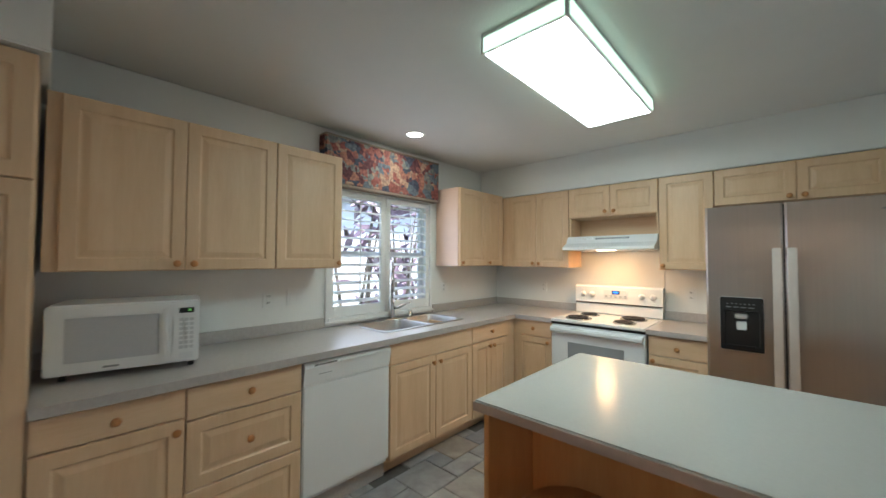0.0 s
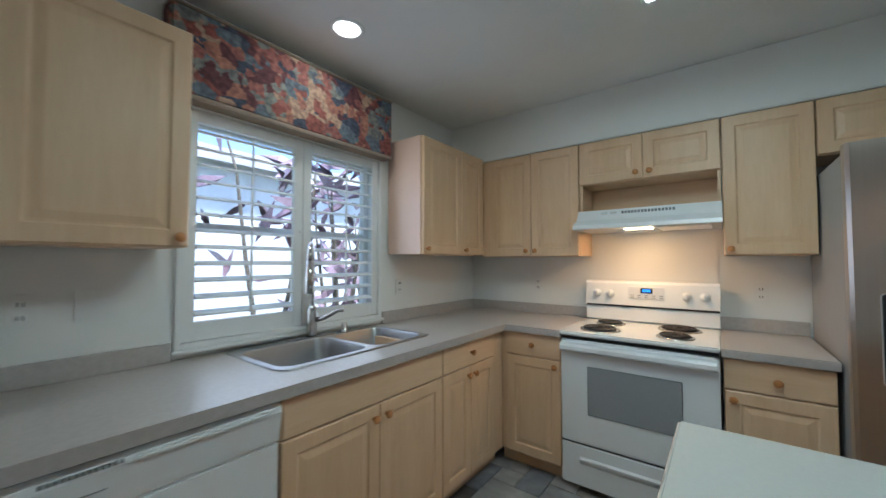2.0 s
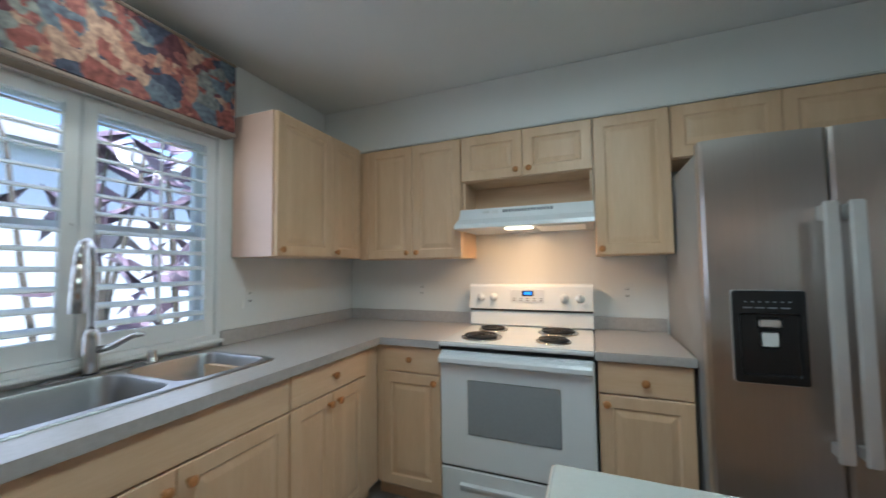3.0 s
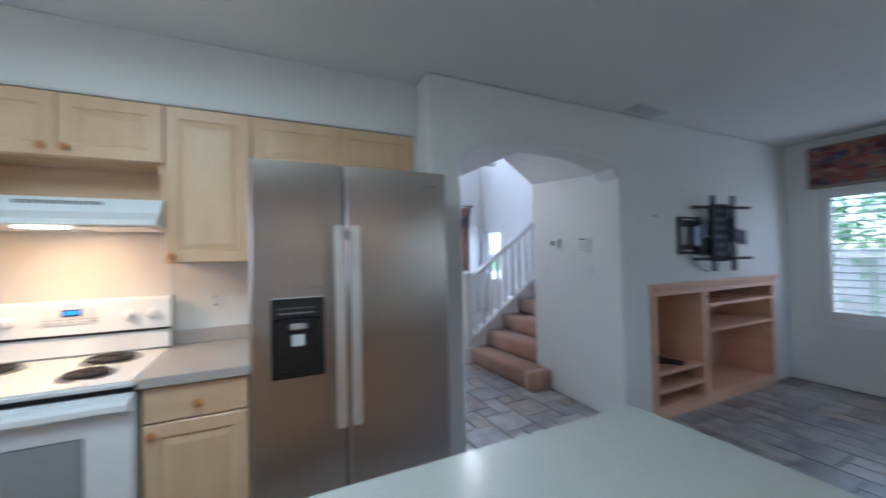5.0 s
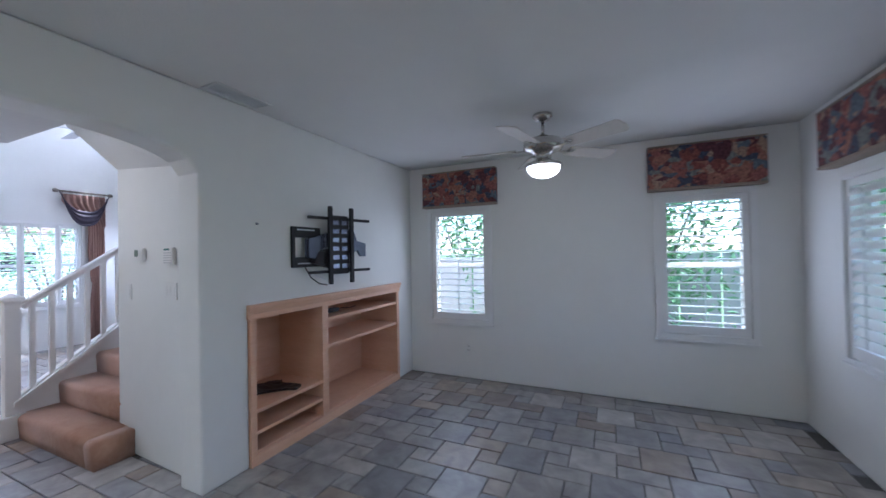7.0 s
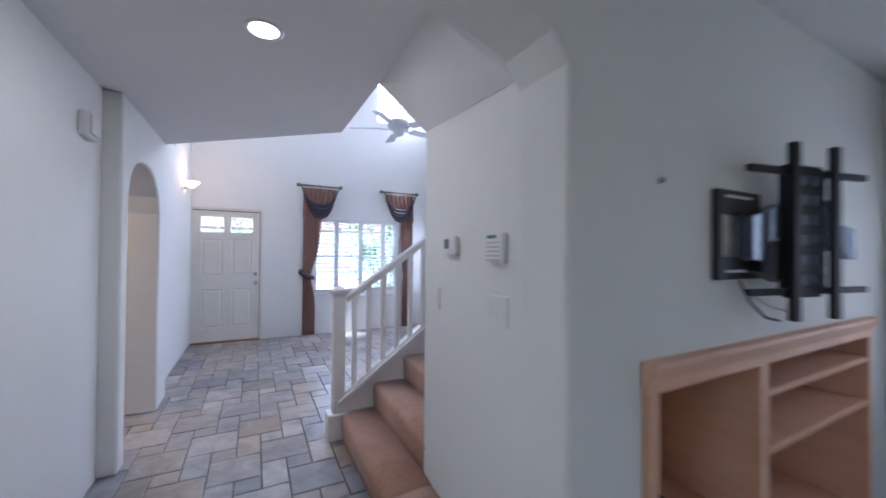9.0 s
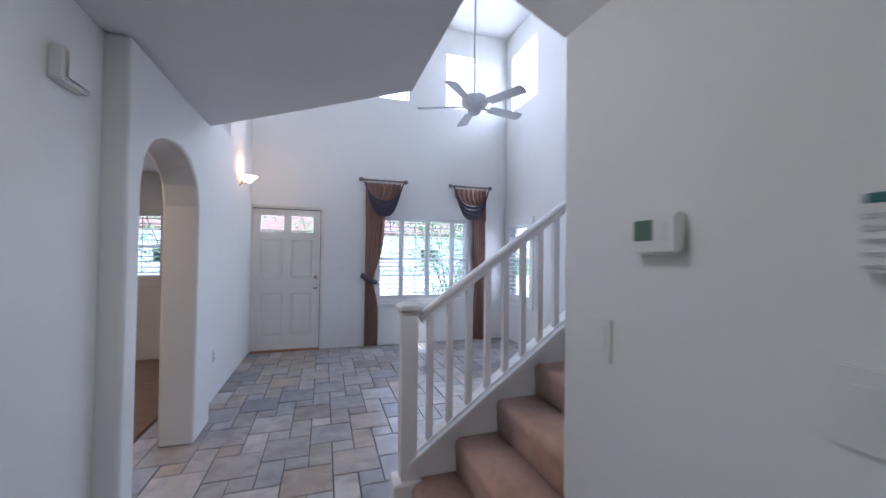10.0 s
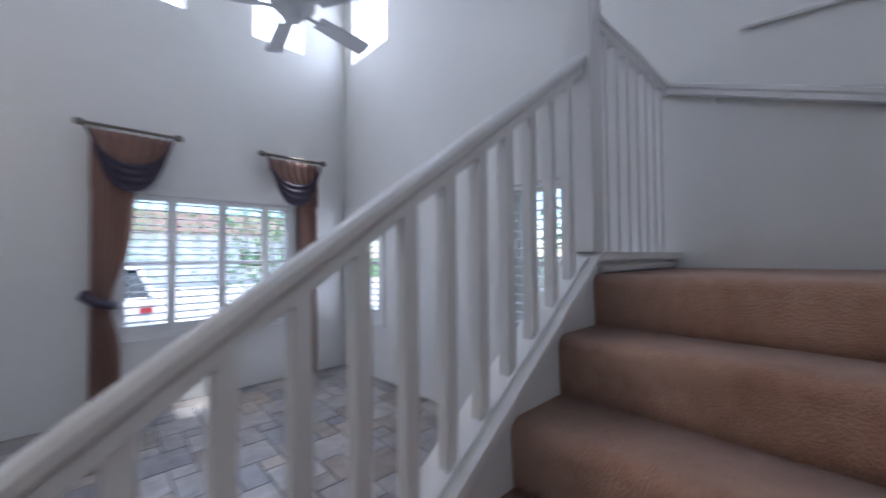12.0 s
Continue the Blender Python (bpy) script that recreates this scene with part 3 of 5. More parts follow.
# ---- windows ----
def shutter_window(name, m, w, z0, z1, panels, tilt=12, label="", fr=0.045, stile=0.05, rail=0.10, pitch=0.071, rod=True, blade=0.056):
    """Plantation shutters in a frame: local x along the wall, face towards -y, opening 0..w."""
    t = thing(name, m, label, "shuttered window")
    bm = B()
    for d in ((-fr, 0, z0 - fr, 0.0, 0, z1 + fr), (w, 0, z0 - fr, w + fr, 0, z1 + fr), (0, 0, z1, w, 0, z1 + fr), (0, 0, z0 - fr, w, 0, z0)):
        box(bm, d[0], -0.022, d[2], d[3], 0.03, d[5], 0.004)
    part("window_frame", bm, TRIM, t)
    boxp("window_sill", (-fr - 0.012, -0.034, z0 - fr - 0.018, w + fr + 0.012, 0.0, z0 - fr), TRIM, t, 0.004)
    bm = B()
    for d in ((0, z0, 0.04, z1), (w - 0.04, z0, w, z1), (0.04, z1 - 0.04, w - 0.04, z1), (0.04, z0, w - 0.04, z0 + 0.04), (0.04, (z0 + z1) / 2 - 0.02, w - 0.04, (z0 + z1) / 2 + 0.02)):
        box(bm, d[0], 0.095, d[1], d[2], 0.135, d[3], 0.003)
    part("sash", bm, TRIM, t)
    g = boxp("pane", (0.04, 0.112, z0 + 0.04, w - 0.04, 0.118, z1 - 0.04), GLASS, t, 0)
    g.visible_shadow = False
    edges = panels if isinstance(panels, (list, tuple)) else [w * k / panels for k in range(panels + 1)]
    for i, (a, b) in enumerate(zip(edges, edges[1:])):
        a, b = a + 0.0015, b - 0.0015
        bm = B()
        box(bm, a, -0.004, z0 + 0.002, a + stile, 0.026, z1 - 0.002, 0.003)
        box(bm, b - stile, -0.004, z0 + 0.002, b, 0.026, z1 - 0.002, 0.003)
        box(bm, a + stile, -0.003, z1 - rail + 0.03, b - stile, 0.025, z1 - 0.002, 0.002)
        box(bm, a + stile, -0.003, z0 + 0.002, b - stile, 0.025, z0 + rail, 0.002)
        leafp = part("shutter_panel", bm, TRIM, t)
        zb, zt = z0 + rail, z1 - rail + 0.03
        n = max(2, round((zt - zb) / pitch))
        bm = B()
        wl = (b - a) - 2 * stile - 0.004
        hw = blade / 2
        prof = [(-hw, 0.002), (-hw * .5, 0.0058), (0, 0.007), (hw * .5, 0.0058), (hw, 0.002), (hw, -0.002), (hw * .5, -0.0058), (0, -0.007), (-hw * .5, -0.0058), (-hw, -0.002)]
        sweep_x(bm, prof, -wl / 2, wl / 2)
        me = finish("louver", bm, TRIM)
        tl = tilt[i] if isinstance(tilt, (list, tuple)) else tilt
        for k in range(n):
            again("louver", me, leafp, pose((a + b) / 2, 0.011, zb + (k + 0.5) * (zt - zb) / n, tl))
        if rod:
            r = boxp("tilt_rod", ((a + b) / 2 - 0.005, -0.030, zb + 0.02, (a + b) / 2 + 0.005, -0.021, zt - 0.01), TRIM, leafp, 0.002)
    for x in edges[1:-1]:
        bm = lathe(B(), [(0, -0.02), (0.007, -0.018), (0.008, -0.012), (0.004, -0.006), (0.004, 0)], 10, pose(x - 0.02, -0.004, (z0 + z1) / 2, -90))
        part("knob", bm, TRIM, t)
    return t


shutter_window("window_1", pose(-2.35, 1.578, 0, 0, 0, 90), 1.105, 0.978, 1.988, [0, 0.56, 1.105], 18, "white plantation shutters over the sink, louvers open", fr=0.024, rail=0.083)
shutter_window("window_2", pose(4.90, 3.045, 0, 0, 0, -90), 0.69, 0.66, 1.90, 1, 1, "tall white plantation shutter with open louvers", fr=0.05, rail=0.075)
shutter_window("window_3", pose(4.90, 0.695, 0, 0, 0, -90), 0.66, 0.66, 1.90, 1, 1, "tall white plantation shutter with open louvers", fr=0.05, rail=0.075)
shutter_window("window_4", pose(4.27, -0.30, 0, 0, 0, 180), 1.74, 0.70, 1.86, 4, [62, 40, 3, 3], "wide white plantation shutters, some louvers half closed", fr=0.03, rail=0.08, stile=0.035)
shutter_window("window_5", pose(2.56, 9.27, 0), 1.50, 0.70, 1.99, [0, 0.37, 0.80, 1.22, 1.50], 8, "four-leaf white plantation shutters between drapes", fr=0.05, rail=0.07, stile=0.036)
shutter_window("window_6", pose(4.76, 9.14, 0, 0, 0, -90), 0.70, 0.72, 1.92, 1, 8, "narrow white plantation shutter by the corner", fr=0.10, rail=0.06, stile=0.03)
shutter_window("window_7", pose(4.76, 6.62, 0, 0, 0, -90), 0.68, 0.72, 1.92, 1, 8, "narrow white plantation shutter beside the stairs", fr=0.06, rail=0.06, stile=0.035)
shutter_window("window_8", pose(-1.60, 9.27, 0), 1.35, 1.03, 1.92, [0, 0.45, 0.9, 1.35], 8, "white plantation shutters of the side room", fr=0.05, rail=0.07, stile=0.035)
for i, (m, w, za, zb) in enumerate(((pose(1.17, 9.27, 0), 0.595, 3.885, 4.78), (pose(2.44, 9.27, 0), 0.58, 3.885, 4.78), (pose(3.655, 9.27, 0), 0.56, 3.87, 4.77), (pose(4.76, 9.07, 0, 0, 0, -90), 0.77, 3.86, 4.78))):
    t = thing("window_high", m, "high square window flooded with daylight", "window")
    bm = B()
    for d in ((0, za, 0.03, zb), (w - 0.03, za, w, zb), (0.03, zb - 0.03, w - 0.03, zb), (0.03, za, w - 0.03, za + 0.03)):
        box(bm, d[0], 0.09, d[1], d[2], 0.12, d[3], 0.003)
    part("window_frame", bm, TRIM, t)


# ---- cabinets ----
def panel_mesh(w, h, th=0.02, border=0.055, flat=False, knob=None):
    """A raised-panel front: local x 0..w, z 0..h, face towards -y, back at y = 0."""
    bm = B()
    if flat or w < 0.14 or h < 0.13:
        box(bm, 0, -th, 0, w, 0, h, 0.004)
        return bm
    # rings from the outer edge inwards: (inset, depth)
    rings = [(0, 0.0), (0, -th + 0.004), (0.004, -th), (border, -th), (border + 0.007, -th + 0.007), (border + 0.014, -th + 0.007), (border + 0.038, -th + 0.001), (border + 0.046, -th + 0.001)]
    rows = []
    for d, y in rings:
        rows.append([bm.verts.new(p) for p in ((d, y, d), (w - d, y, d), (w - d, y, h - d), (d, y, h - d))])
    for a, b in zip(rows, rows[1:]):
        for k in range(4):
            bm.faces.new((a[k], a[(k + 1) % 4], b[(k + 1) % 4], b[k]))
    bm.faces.new(rows[-1])
    bm.faces.new(rows[0][::-1])
    return bm


KNOB_ME = finish("knob", lathe(B(), [(0.0, 0.0), (0.009, 0.0), (0.0075, 0.008), (0.010, 0.013), (0.0165, 0.018), (0.0175, 0.023), (0.013, 0.028), (0.0, 0.030)], 16), KNOB, True)


def front(parent, kind, x0, z0, x1, z1, knob=None, flat=False, y=0.0, mat=None):
    d = part(kind, panel_mesh(x1 - x0, z1 - z0, flat=flat), mat or (WOODX if flat else WOOD), parent)
    d.matrix_local = pose(x0, y, z0)
    if knob:
        again("knob", KNOB_ME, d, pose(knob[0] - x0, -0.02, knob[1] - z0, 90))
    return d


def carcass(name, m, w, z0, z1, depth, label, toe=0.0, cat="cabinet", group=""):
    t = thing(name, m, label, cat, group)
    bm = box(B(), 0.001, 0, z0 + toe, w - 0.001, depth, z1, 0.002)
    part("body", bm, WOOD, t)
    if toe:
        boxp("toe_kick", (0.001, 0.06, z0, w - 0.001, depth, z0 + toe), WOODX, t, 0)
    return t


W_LOW = lambda y: pose(-1.72, y, 0, 0, 0, 90)
W_UP = lambda y: pose(-2.05, y, 0, 0, 0, 90)
N_LOW = lambda x: pose(x, 3.23, 0)
N_UP = lambda x: pose(x, 3.55, 0)
G = 0.003
LOWD, UPD, LT, UB, UT = 0.61, 0.29, 0.872, 1.372, 2.145
UTN = 2.118

# base units under the window counter
c = carcass("base_cabinet", W_LOW(0.08), 0.46, 0, LT, LOWD, "pale maple base cabinet with one drawer over a door", 0.10)
front(c, "drawer_front", G, 0.742, 0.46 - G, LT - G, (0.23, 0.80), True)
front(c, "door", G, 0.105, 0.46 - G, 0.736, (0.425, 0.69))
c = carcass("drawer_cabinet", W_LOW(0.54), 0.527, 0, LT, LOWD, "pale maple three-drawer base cabinet", 0.10)
front(c, "drawer_front", G, 0.722, 0.527 - G, LT - G, (0.264, 0.795), True)
front(c, "drawer_front", G, 0.416, 0.527 - G, 0.716, (0.264, 0.566))
front(c, "drawer_front", G, 0.105, 0.527 - G, 0.410, (0.264, 0.26))
c = carcass("sink_cabinet", W_LOW(1.672), 0.877, 0, 0.70, LOWD, "pale maple sink base with two doors", 0.10)
boxp("face_frame", (0.002, 0.0, 0.701, 0.875, 0.02, LT), WOODX, c, 0)
front(c, "false_front", G, 0.728, 0.877 - G, LT - G, None, True)
front(c, "door", G, 0.105, 0.437, 0.722, (0.405, 0.67))
front(c, "door", 0.440, 0.105, 0.877 - G, 0.722, (0.475, 0.67))
c = carcass("base_cabinet", W_LOW(2.549), 0.68, 0, LT, LOWD, "pale maple base cabinet with drawer and two doors", 0.10)
front(c, "drawer_front", G, 0.728, 0.535, LT - G, (0.27, 0.80), True)
front(c, "door", G, 0.105, 0.266, 0.722, (0.238, 0.675))
front(c, "door", 0.269, 0.105, 0.535, 0.722, (0.30, 0.675))
boxp("corner_stile", (0.538, -0.012, 0.105, 0.66, 0, LT - G), WOOD, c)
# base units beside the range
c = carcass("base_cabinet", N_LOW(-1.74), 0.425, 0, LT, LOWD, "narrow pale maple base cabinet beside the range", 0.10)
boxp("corner_stile", (0.03, -0.012, 0.105, 0.062, 0, LT - G), WOOD, c)
front(c, "drawer_front", 0.065, 0.728, 0.425 - G, LT - G, (0.245, 0.80), True)
front(c, "door", 0.065, 0.105, 0.425 - G, 0.722, (0.39, 0.685))
c = carcass("base_cabinet", N_LOW(-0.54), 0.375, 0, LT, LOWD, "narrow pale maple base cabinet between range and fridge", 0.10)
front(c, "drawer_front", G, 0.728, 0.375 - G, LT - G, (0.19, 0.79), True)
front(c, "door", G, 0.105, 0.375 - G, 0.722, (0.035, 0.685))
# wall units, window wall
c = carcass("wall_cabinet", W_UP(0.095), 0.957, UB, UT, UPD, "pale maple wall cabinet with two raised-panel doors")
front(c, "door", 0.045, UB + G, 0.497, UT - G, (0.462, UB + 0.035))
front(c, "door", 0.500, UB + G, 0.957 - G, UT - G, (0.535, UB + 0.035))
c = carcass("wall_cabinet", W_UP(1.052), 0.452, UB, UT, UPD, "pale maple wall cabinet with one raised-panel door")
front(c, "door", G, UB + G, 0.452 - G, UT - G, (0.42, UB + 0.035))
c = carcass("wall_cabinet", W_UP(2.775), 0.775, UB, 2.135, UPD, "pale maple corner wall cabinet by the window")
boxp("side_panel", (-0.0025, 0.002, UB + 0.001, 0.0005, UPD - 0.002, 2.134), PINKLAM, c, 0, "pinkish laminate cabinet side")
front(c, "door", 0.008, UB + G, 0.435, 2.132, (0.035, UB + 0.035))
front(c, "door", 0.438, UB + G, 0.735, 2.132, (0.47, UB + 0.035))
# wall units, range wall
c = carcass("wall_cabinet", N_UP(-2.06), 0.765, UB - 0.01, UTN, UPD, "pale maple wall cabinet with two raised-panel doors")
boxp("corner_stile", (0.01, -0.014, UB, 0.078, 0, UTN - G), WOOD, c)
front(c, "door", 0.081, UB - 0.007, 0.42, UTN - G, (0.385, UB + 0.03))
front(c, "door", 0.423, UB - 0.007, 0.765 - G, UTN - G, (0.455, UB + 0.03))
c = carcass("hood_cabinet", N_UP(-1.293), 0.765, 1.832, UTN, UPD, "short pale maple cabinet above the range hood")
front(c, "door", G, 1.836, 0.382, UTN - G, (0.345, 1.875))
front(c, "door", 0.385, 1.836, 0.765 - G, UTN - G, (0.42, 1.875))
bm = box(B(), 0.002, 0.0, 1.655, 0.018, UPD, 1.83)
box(bm, 0.747, 0.0, 1.655, 0.763, UPD, 1.83)
box(bm, 0.018, UPD - 0.06, 1.655, 0.747, UPD - 0.04, 1.83)
part("filler", bm, WOODX, c)
c = carcass("wall_cabinet", N_UP(-0.526), 0.37, UB - 0.015, UTN, UPD, "tall pale maple wall cabinet beside the fridge")
front(c, "door", G, UB - 0.012, 0.37 - G, UTN - G, (0.032, UB + 0.02))
c = carcass("fridge_cabinet", N_UP(-0.154), 0.905, 1.84, UTN, UPD, "short pale maple cabinet above the fridge")
front(c, "door", G, 1.845, 0.45, UTN - G, (0.415, 1.875))
front(c, "door", 0.453, 1.845, 0.875, UTN - G, (0.49, 1.875))
# tall larder beside the counter end
c = carcass("larder_cabinet", W_LOW(-0.62), 0.698, 0, 2.155, LOWD, "tall pale maple larder cabinet", 0.10)
front(c, "door", G, 1.708, 0.698 - G, 2.15, None)
front(c, "door", G, 0.105, 0.698 - G, 1.702, (0.05, 1.0))
tagged(part("wall_larder_soffit", box(B(), -2.35, -1.2, 2.16, -1.675, 0.105, CZ, 0.006), WALL), "painted drop wall above the larder", "wall", kind="structure")

# ---- counters ----
CT0, CT1 = 0.874, 0.914
t = thing("worktop", pose(0, 0, 0), "greige laminate worktop with low upstand, L-shaped", "worktop")
SK = (-2.30, 1.765, -1.845, 2.585)  # sink cut-out
bm = B()
for d in ((-2.348, 0.08, -1.675, SK[1]), (-2.348, SK[3], -1.675, 3.185), (-2.348, SK[1], SK[0], SK[3]), (SK[2], SK[1], -1.675, SK[3])):
    box(bm, d[0], d[1], CT0, d[2], d[3], CT1)
box(bm, -2.348, 3.185, CT0, -1.312, 3.848, CT1)
bmesh.ops.remove_doubles(bm, verts=bm.verts, dist=1e-4)
part("top", bm, LAMINATE, t)
for d in ((-2.348, 0.08, -2.325, 1.545), (-2.348, 2.715, -2.325, 3.848), (-2.325, 3.825, -1.312, 3.848)):
    boxp("upstand", (d[0], d[1], CT1, d[2], d[3], 0.99), LAMINATE, t, 0.003)
t = thing("worktop", pose(0, 0, 0), "short greige laminate worktop between range and fridge", "worktop")
boxp("top", (-0.548, 3.185, CT0, -0.158, 3.848, CT1), LAMINATE, t, 0.004)
bm = box(B(), -0.548, 3.825, CT1, -0.158, 3.848, 0.99, 0.003)
part("upstand", bm, LAMINATE, t)

# ---- sink and tap ----
def rounded(x0, y0, x1, y1, r, n=5):
    pts = []
    for cx, cy, a0 in ((x1 - r, y1 - r, 0), (x0 + r, y1 - r, 90), (x0 + r, y0 + r, 180), (x1 - r, y0 + r, 270)):
        for k in range(n + 1):
            a = radians(a0 + 90 * k / n)
            pts.append((cx + r * math.cos(a), cy + r * math.sin(a)))
    return pts


def loft(bm, loops, close_last=True):
    rows = [[bm.verts.new(p) for p in lp] for lp in loops]
    for a, b in zip(rows, rows[1:]):
        for k in range(len(a)):
            j = (k + 1) % len(a)
            bm.faces.new((a[k], a[j], b[j], b[k]))
    if close_last:
        bm.faces.new(rows[-1])
    return bm


t = thing("kitchen_sink", pose(-2.075, 2.175, 0.914), "double-bowl stainless steel drop-in sink", "sink")
BOWLS = ((-0.412, 0.028), (0.052, 0.412))
L = [[(x, y, z) for x, y in rounded(-0.262 + d, -0.440 + d, 0.250 - d, 0.440 - d, 0.06, 6)] for d, z in ((0, 0.0005), (0.001, 0.004), (0.006, 0.007), (0.016, 0.006))]
part("rim", loft(B(), L, False), SINKM, t, "", True)
bm = B()
for x0, y0, x1, y1 in ((-0.246, -0.424, -0.165, 0.424), (0.215, -0.424, 0.234, 0.424), (-0.165, -0.424, 0.215, -0.412), (-0.165, 0.412, 0.215, 0.424), (-0.165, 0.028, 0.215, 0.052)):
    box(bm, x0, y0, 0.002, x1, y1, 0.006)
for y0, y1 in BOWLS:
    # web between the round bowl and the square cut-out
    ring = rounded(-0.165, y0, 0.215, y1, 0.065)
    for cx, cy, q in ((0.215, y1, 0), (-0.165, y1, 1), (-0.165, y0, 2), (0.215, y0, 3)):
        arc_ = ring[q * 6:(q + 1) * 6]
        bm.faces.new([bm.verts.new((cx, cy, 0.006))] + [bm.verts.new((x, y, 0.006)) for x, y in arc_])
part("deck", bm, SINKM, t)
for y0, y1 in BOWLS:
    L = []
    for d, z, r in ((0, 0.006, 0.065), (0.005, -0.004, 0.06), (0.014, -0.12, 0.06), (0.03, -0.165, 0.07), (0.08, -0.175, 0.06)):
        L.append([(x, y, z) for x, y in rounded(-0.165 + d, y0 + d, 0.215 - d, y1 - d, r)])
    bw = part("bowl", loft(B(), L), SINKM, t, "", True)
    bm = lathe(B(), [(0.04, 0.0), (0.042, 0.003), (0.03, 0.004), (0.0, 0.002)], 20, pose(0.015, (y0 + y1) / 2, -0.1745))
    part("drain", bm, CHROME, bw)
t = thing("kitchen_tap", pose(-2.285, 2.16, 0.92, 0, 0, -38) @ Matrix.Diagonal((1.1, 1.1, 1.22, 1)), "tall brushed nickel pull-out kitchen tap", "tap")
part("base_plate", prism(B(), rounded(-0.026, -0.125, 0.026, 0.125, 0.025), 0.0, 0.007), CHROME, t).matrix_local = pose(0, 0, 0, 0, 0, 38)
part("body", lathe(B(), [(0.024, 0.01), (0.024, 0.11), (0.020, 0.13), (0.015, 0.14), (0, 0.14)], 20), CHROME, t, "", True)
part("spout", tube(B(), [(0, 0, 0.13), (0, 0, 0.28), (0.01, 0, 0.35), (0.035, 0, 0.39), (0.07, 0, 0.405), (0.105, 0, 0.395), (0.13, 0, 0.36), (0.137, 0, 0.33)], 0.012, 12), CHROME, t, "", True)
part("spray_head", cyl(B(), (0.137, 0, 0.335), (0.142, 0, 0.20), 0.015, 0.019, 16), CHROME, t, "", True)
part("lever", tube(B(), [(0, 0.015, 0.075), (0.02, 0.06, 0.085), (0.04, 0.12, 0.115), (0.045, 0.15, 0.118)], [0.012, 0.010, 0.008, 0.007], 10), CHROME, t, "", True)
t = thing("soap_dispenser", pose(-2.27, 2.36, 0.92), "short brushed nickel soap cap beside the tap", "soap dispenser")
part("cap", lathe(B(), [(0, 0), (0.022, 0), (0.022, 0.005), (0.017, 0.008), (0.017, 0.045), (0.014, 0.052), (0, 0.053)], 18), CHROME, t, "", True)

# ---- dishwasher ----
t = thing("dishwasher", pose(-1.70, 1.069, 0, 0, 0, 90), "white built-in dishwasher with a vented control panel", "dishwasher")
boxp("body", (0.002, 0.03, 0.10, 0.598, 0.60, 0.866), WHITE, t, 0.003)
boxp("door", (0.004, 0.0, 0.135, 0.596, 0.03, 0.735), WHITE, t, 0.006)
bm = sweep_x(B(), [(0.03, 0.739), (0.0, 0.739), (-0.004, 0.76), (-0.016, 0.835), (-0.012, 0.852), (0.0, 0.862), (0.03, 0.865)], 0.004, 0.596)
cp = part("control_panel", bm, WHITE, t)
bm = B()
for k in range(13):
    box(bm, 0.06 + k * 0.011, -0.0175, 0.842 - 0.0, 0.066 + k * 0.011, -0.012, 0.850)
part("vent", bm, SLOT, cp)
bm = box(B(), 0.22, -0.0245, 0.834, 0.56, -0.010, 0.850, 0.005)
part("handle", bm, WHITE, cp)
boxp("badge", (0.09, -0.0105, 0.790, 0.17, -0.0065, 0.794), GREYW, cp, 0)
boxp("kick_plate", (0.004, 0.05, 0.0, 0.596, 0.07, 0.13), LAMINATE, t, 0.002)

# ---- range ----
t = thing("electric_range", pose(-1.312, 3.20, 0), "white freestanding electric range with coil burners", "range")
boxp("body", (0.002, 0.03, 0.03, 0.76, 0.63, 0.895), WHITE, t, 0.003)
boxp("cooktop", (0.0, -0.025, 0.893, 0.762, 0.575, 0.917), WHITE, t, 0.007)
boxp("front_band", (0.004, 0.0, 0.872, 0.758, 0.03, 0.888), BLACK, t, 0)
d = boxp("oven_door", (0.004, -0.012, 0.285, 0.758, 0.03, 0.868), WHITE, t, 0.008)
boxp("oven_window", (0.155, -0.0165, 0.455, 0.61, -0.011, 0.728), GREYW, d, 0.003)
bm = sweep_x(B(), [(-0.012, 0.802), (-0.045, 0.808), (-0.055, 0.818), (-0.055, 0.838), (-0.045, 0.850), (-0.012, 0.856)], 0.012, 0.75)
part("oven_handle", bm, WHITE, d)
boxp("door_gap", (0.006, -0.004, 0.277, 0.756, 0.03, 0.285), BLACK, t, 0)
d = boxp("storage_drawer", (0.004, -0.010, 0.045, 0.758, 0.03, 0.277), WHITE, t, 0.006)
bm = sweep_x(B(), [(-0.010, 0.17), (-0.024, 0.195), (-0.026, 0.205), (-0.010, 0.212)], 0.11, 0.65)
part("drawer_pull", bm, WHITE, d)
bm = sweep_x(B(), [(0.565, 0.915), (0.54, 0.93), (0.545, 1.02), (0.60, 1.02), (0.62, 0.915)], 0.0, 0.762)
part("back_riser", bm, WHITE, t)
boxp("riser_gap", (0.002, 0.5365, 1.018, 0.760, 0.60, 1.0305), BLACK, t, 0)
bm = sweep_x(B(), [(0.535, 1.03), (0.548, 1.175), (0.56, 1.19), (0.61, 1.19), (0.62, 1.03)], -0.002, 0.764)
bg = part("backguard", bm, WHITE, t)
boxp("display_panel", (0.27, 0.534, 1.075, 0.48, 0.545, 1.155), PANELW, bg, 0.002).matrix_local = pose(0, 0, 0)
boxp("clock_display", (0.345, 0.5315, 1.115, 0.415, 0.54, 1.148), BLACK, bg, 0)
bm = B()
for k in range(4):
    box(bm, 0.358 + k * 0.012, 0.5305, 1.124, 0.367 + k * 0.012, 0.535, 1.142)
part("clock_digits", bm, BLUELED, bg)
bm = B()
for k in range(5):
    for z in (1.085, 1.098):
        box(bm, 0.285 + k * 0.042, 0.5325, z, 0.305 + k * 0.042, 0.54, z + 0.005)
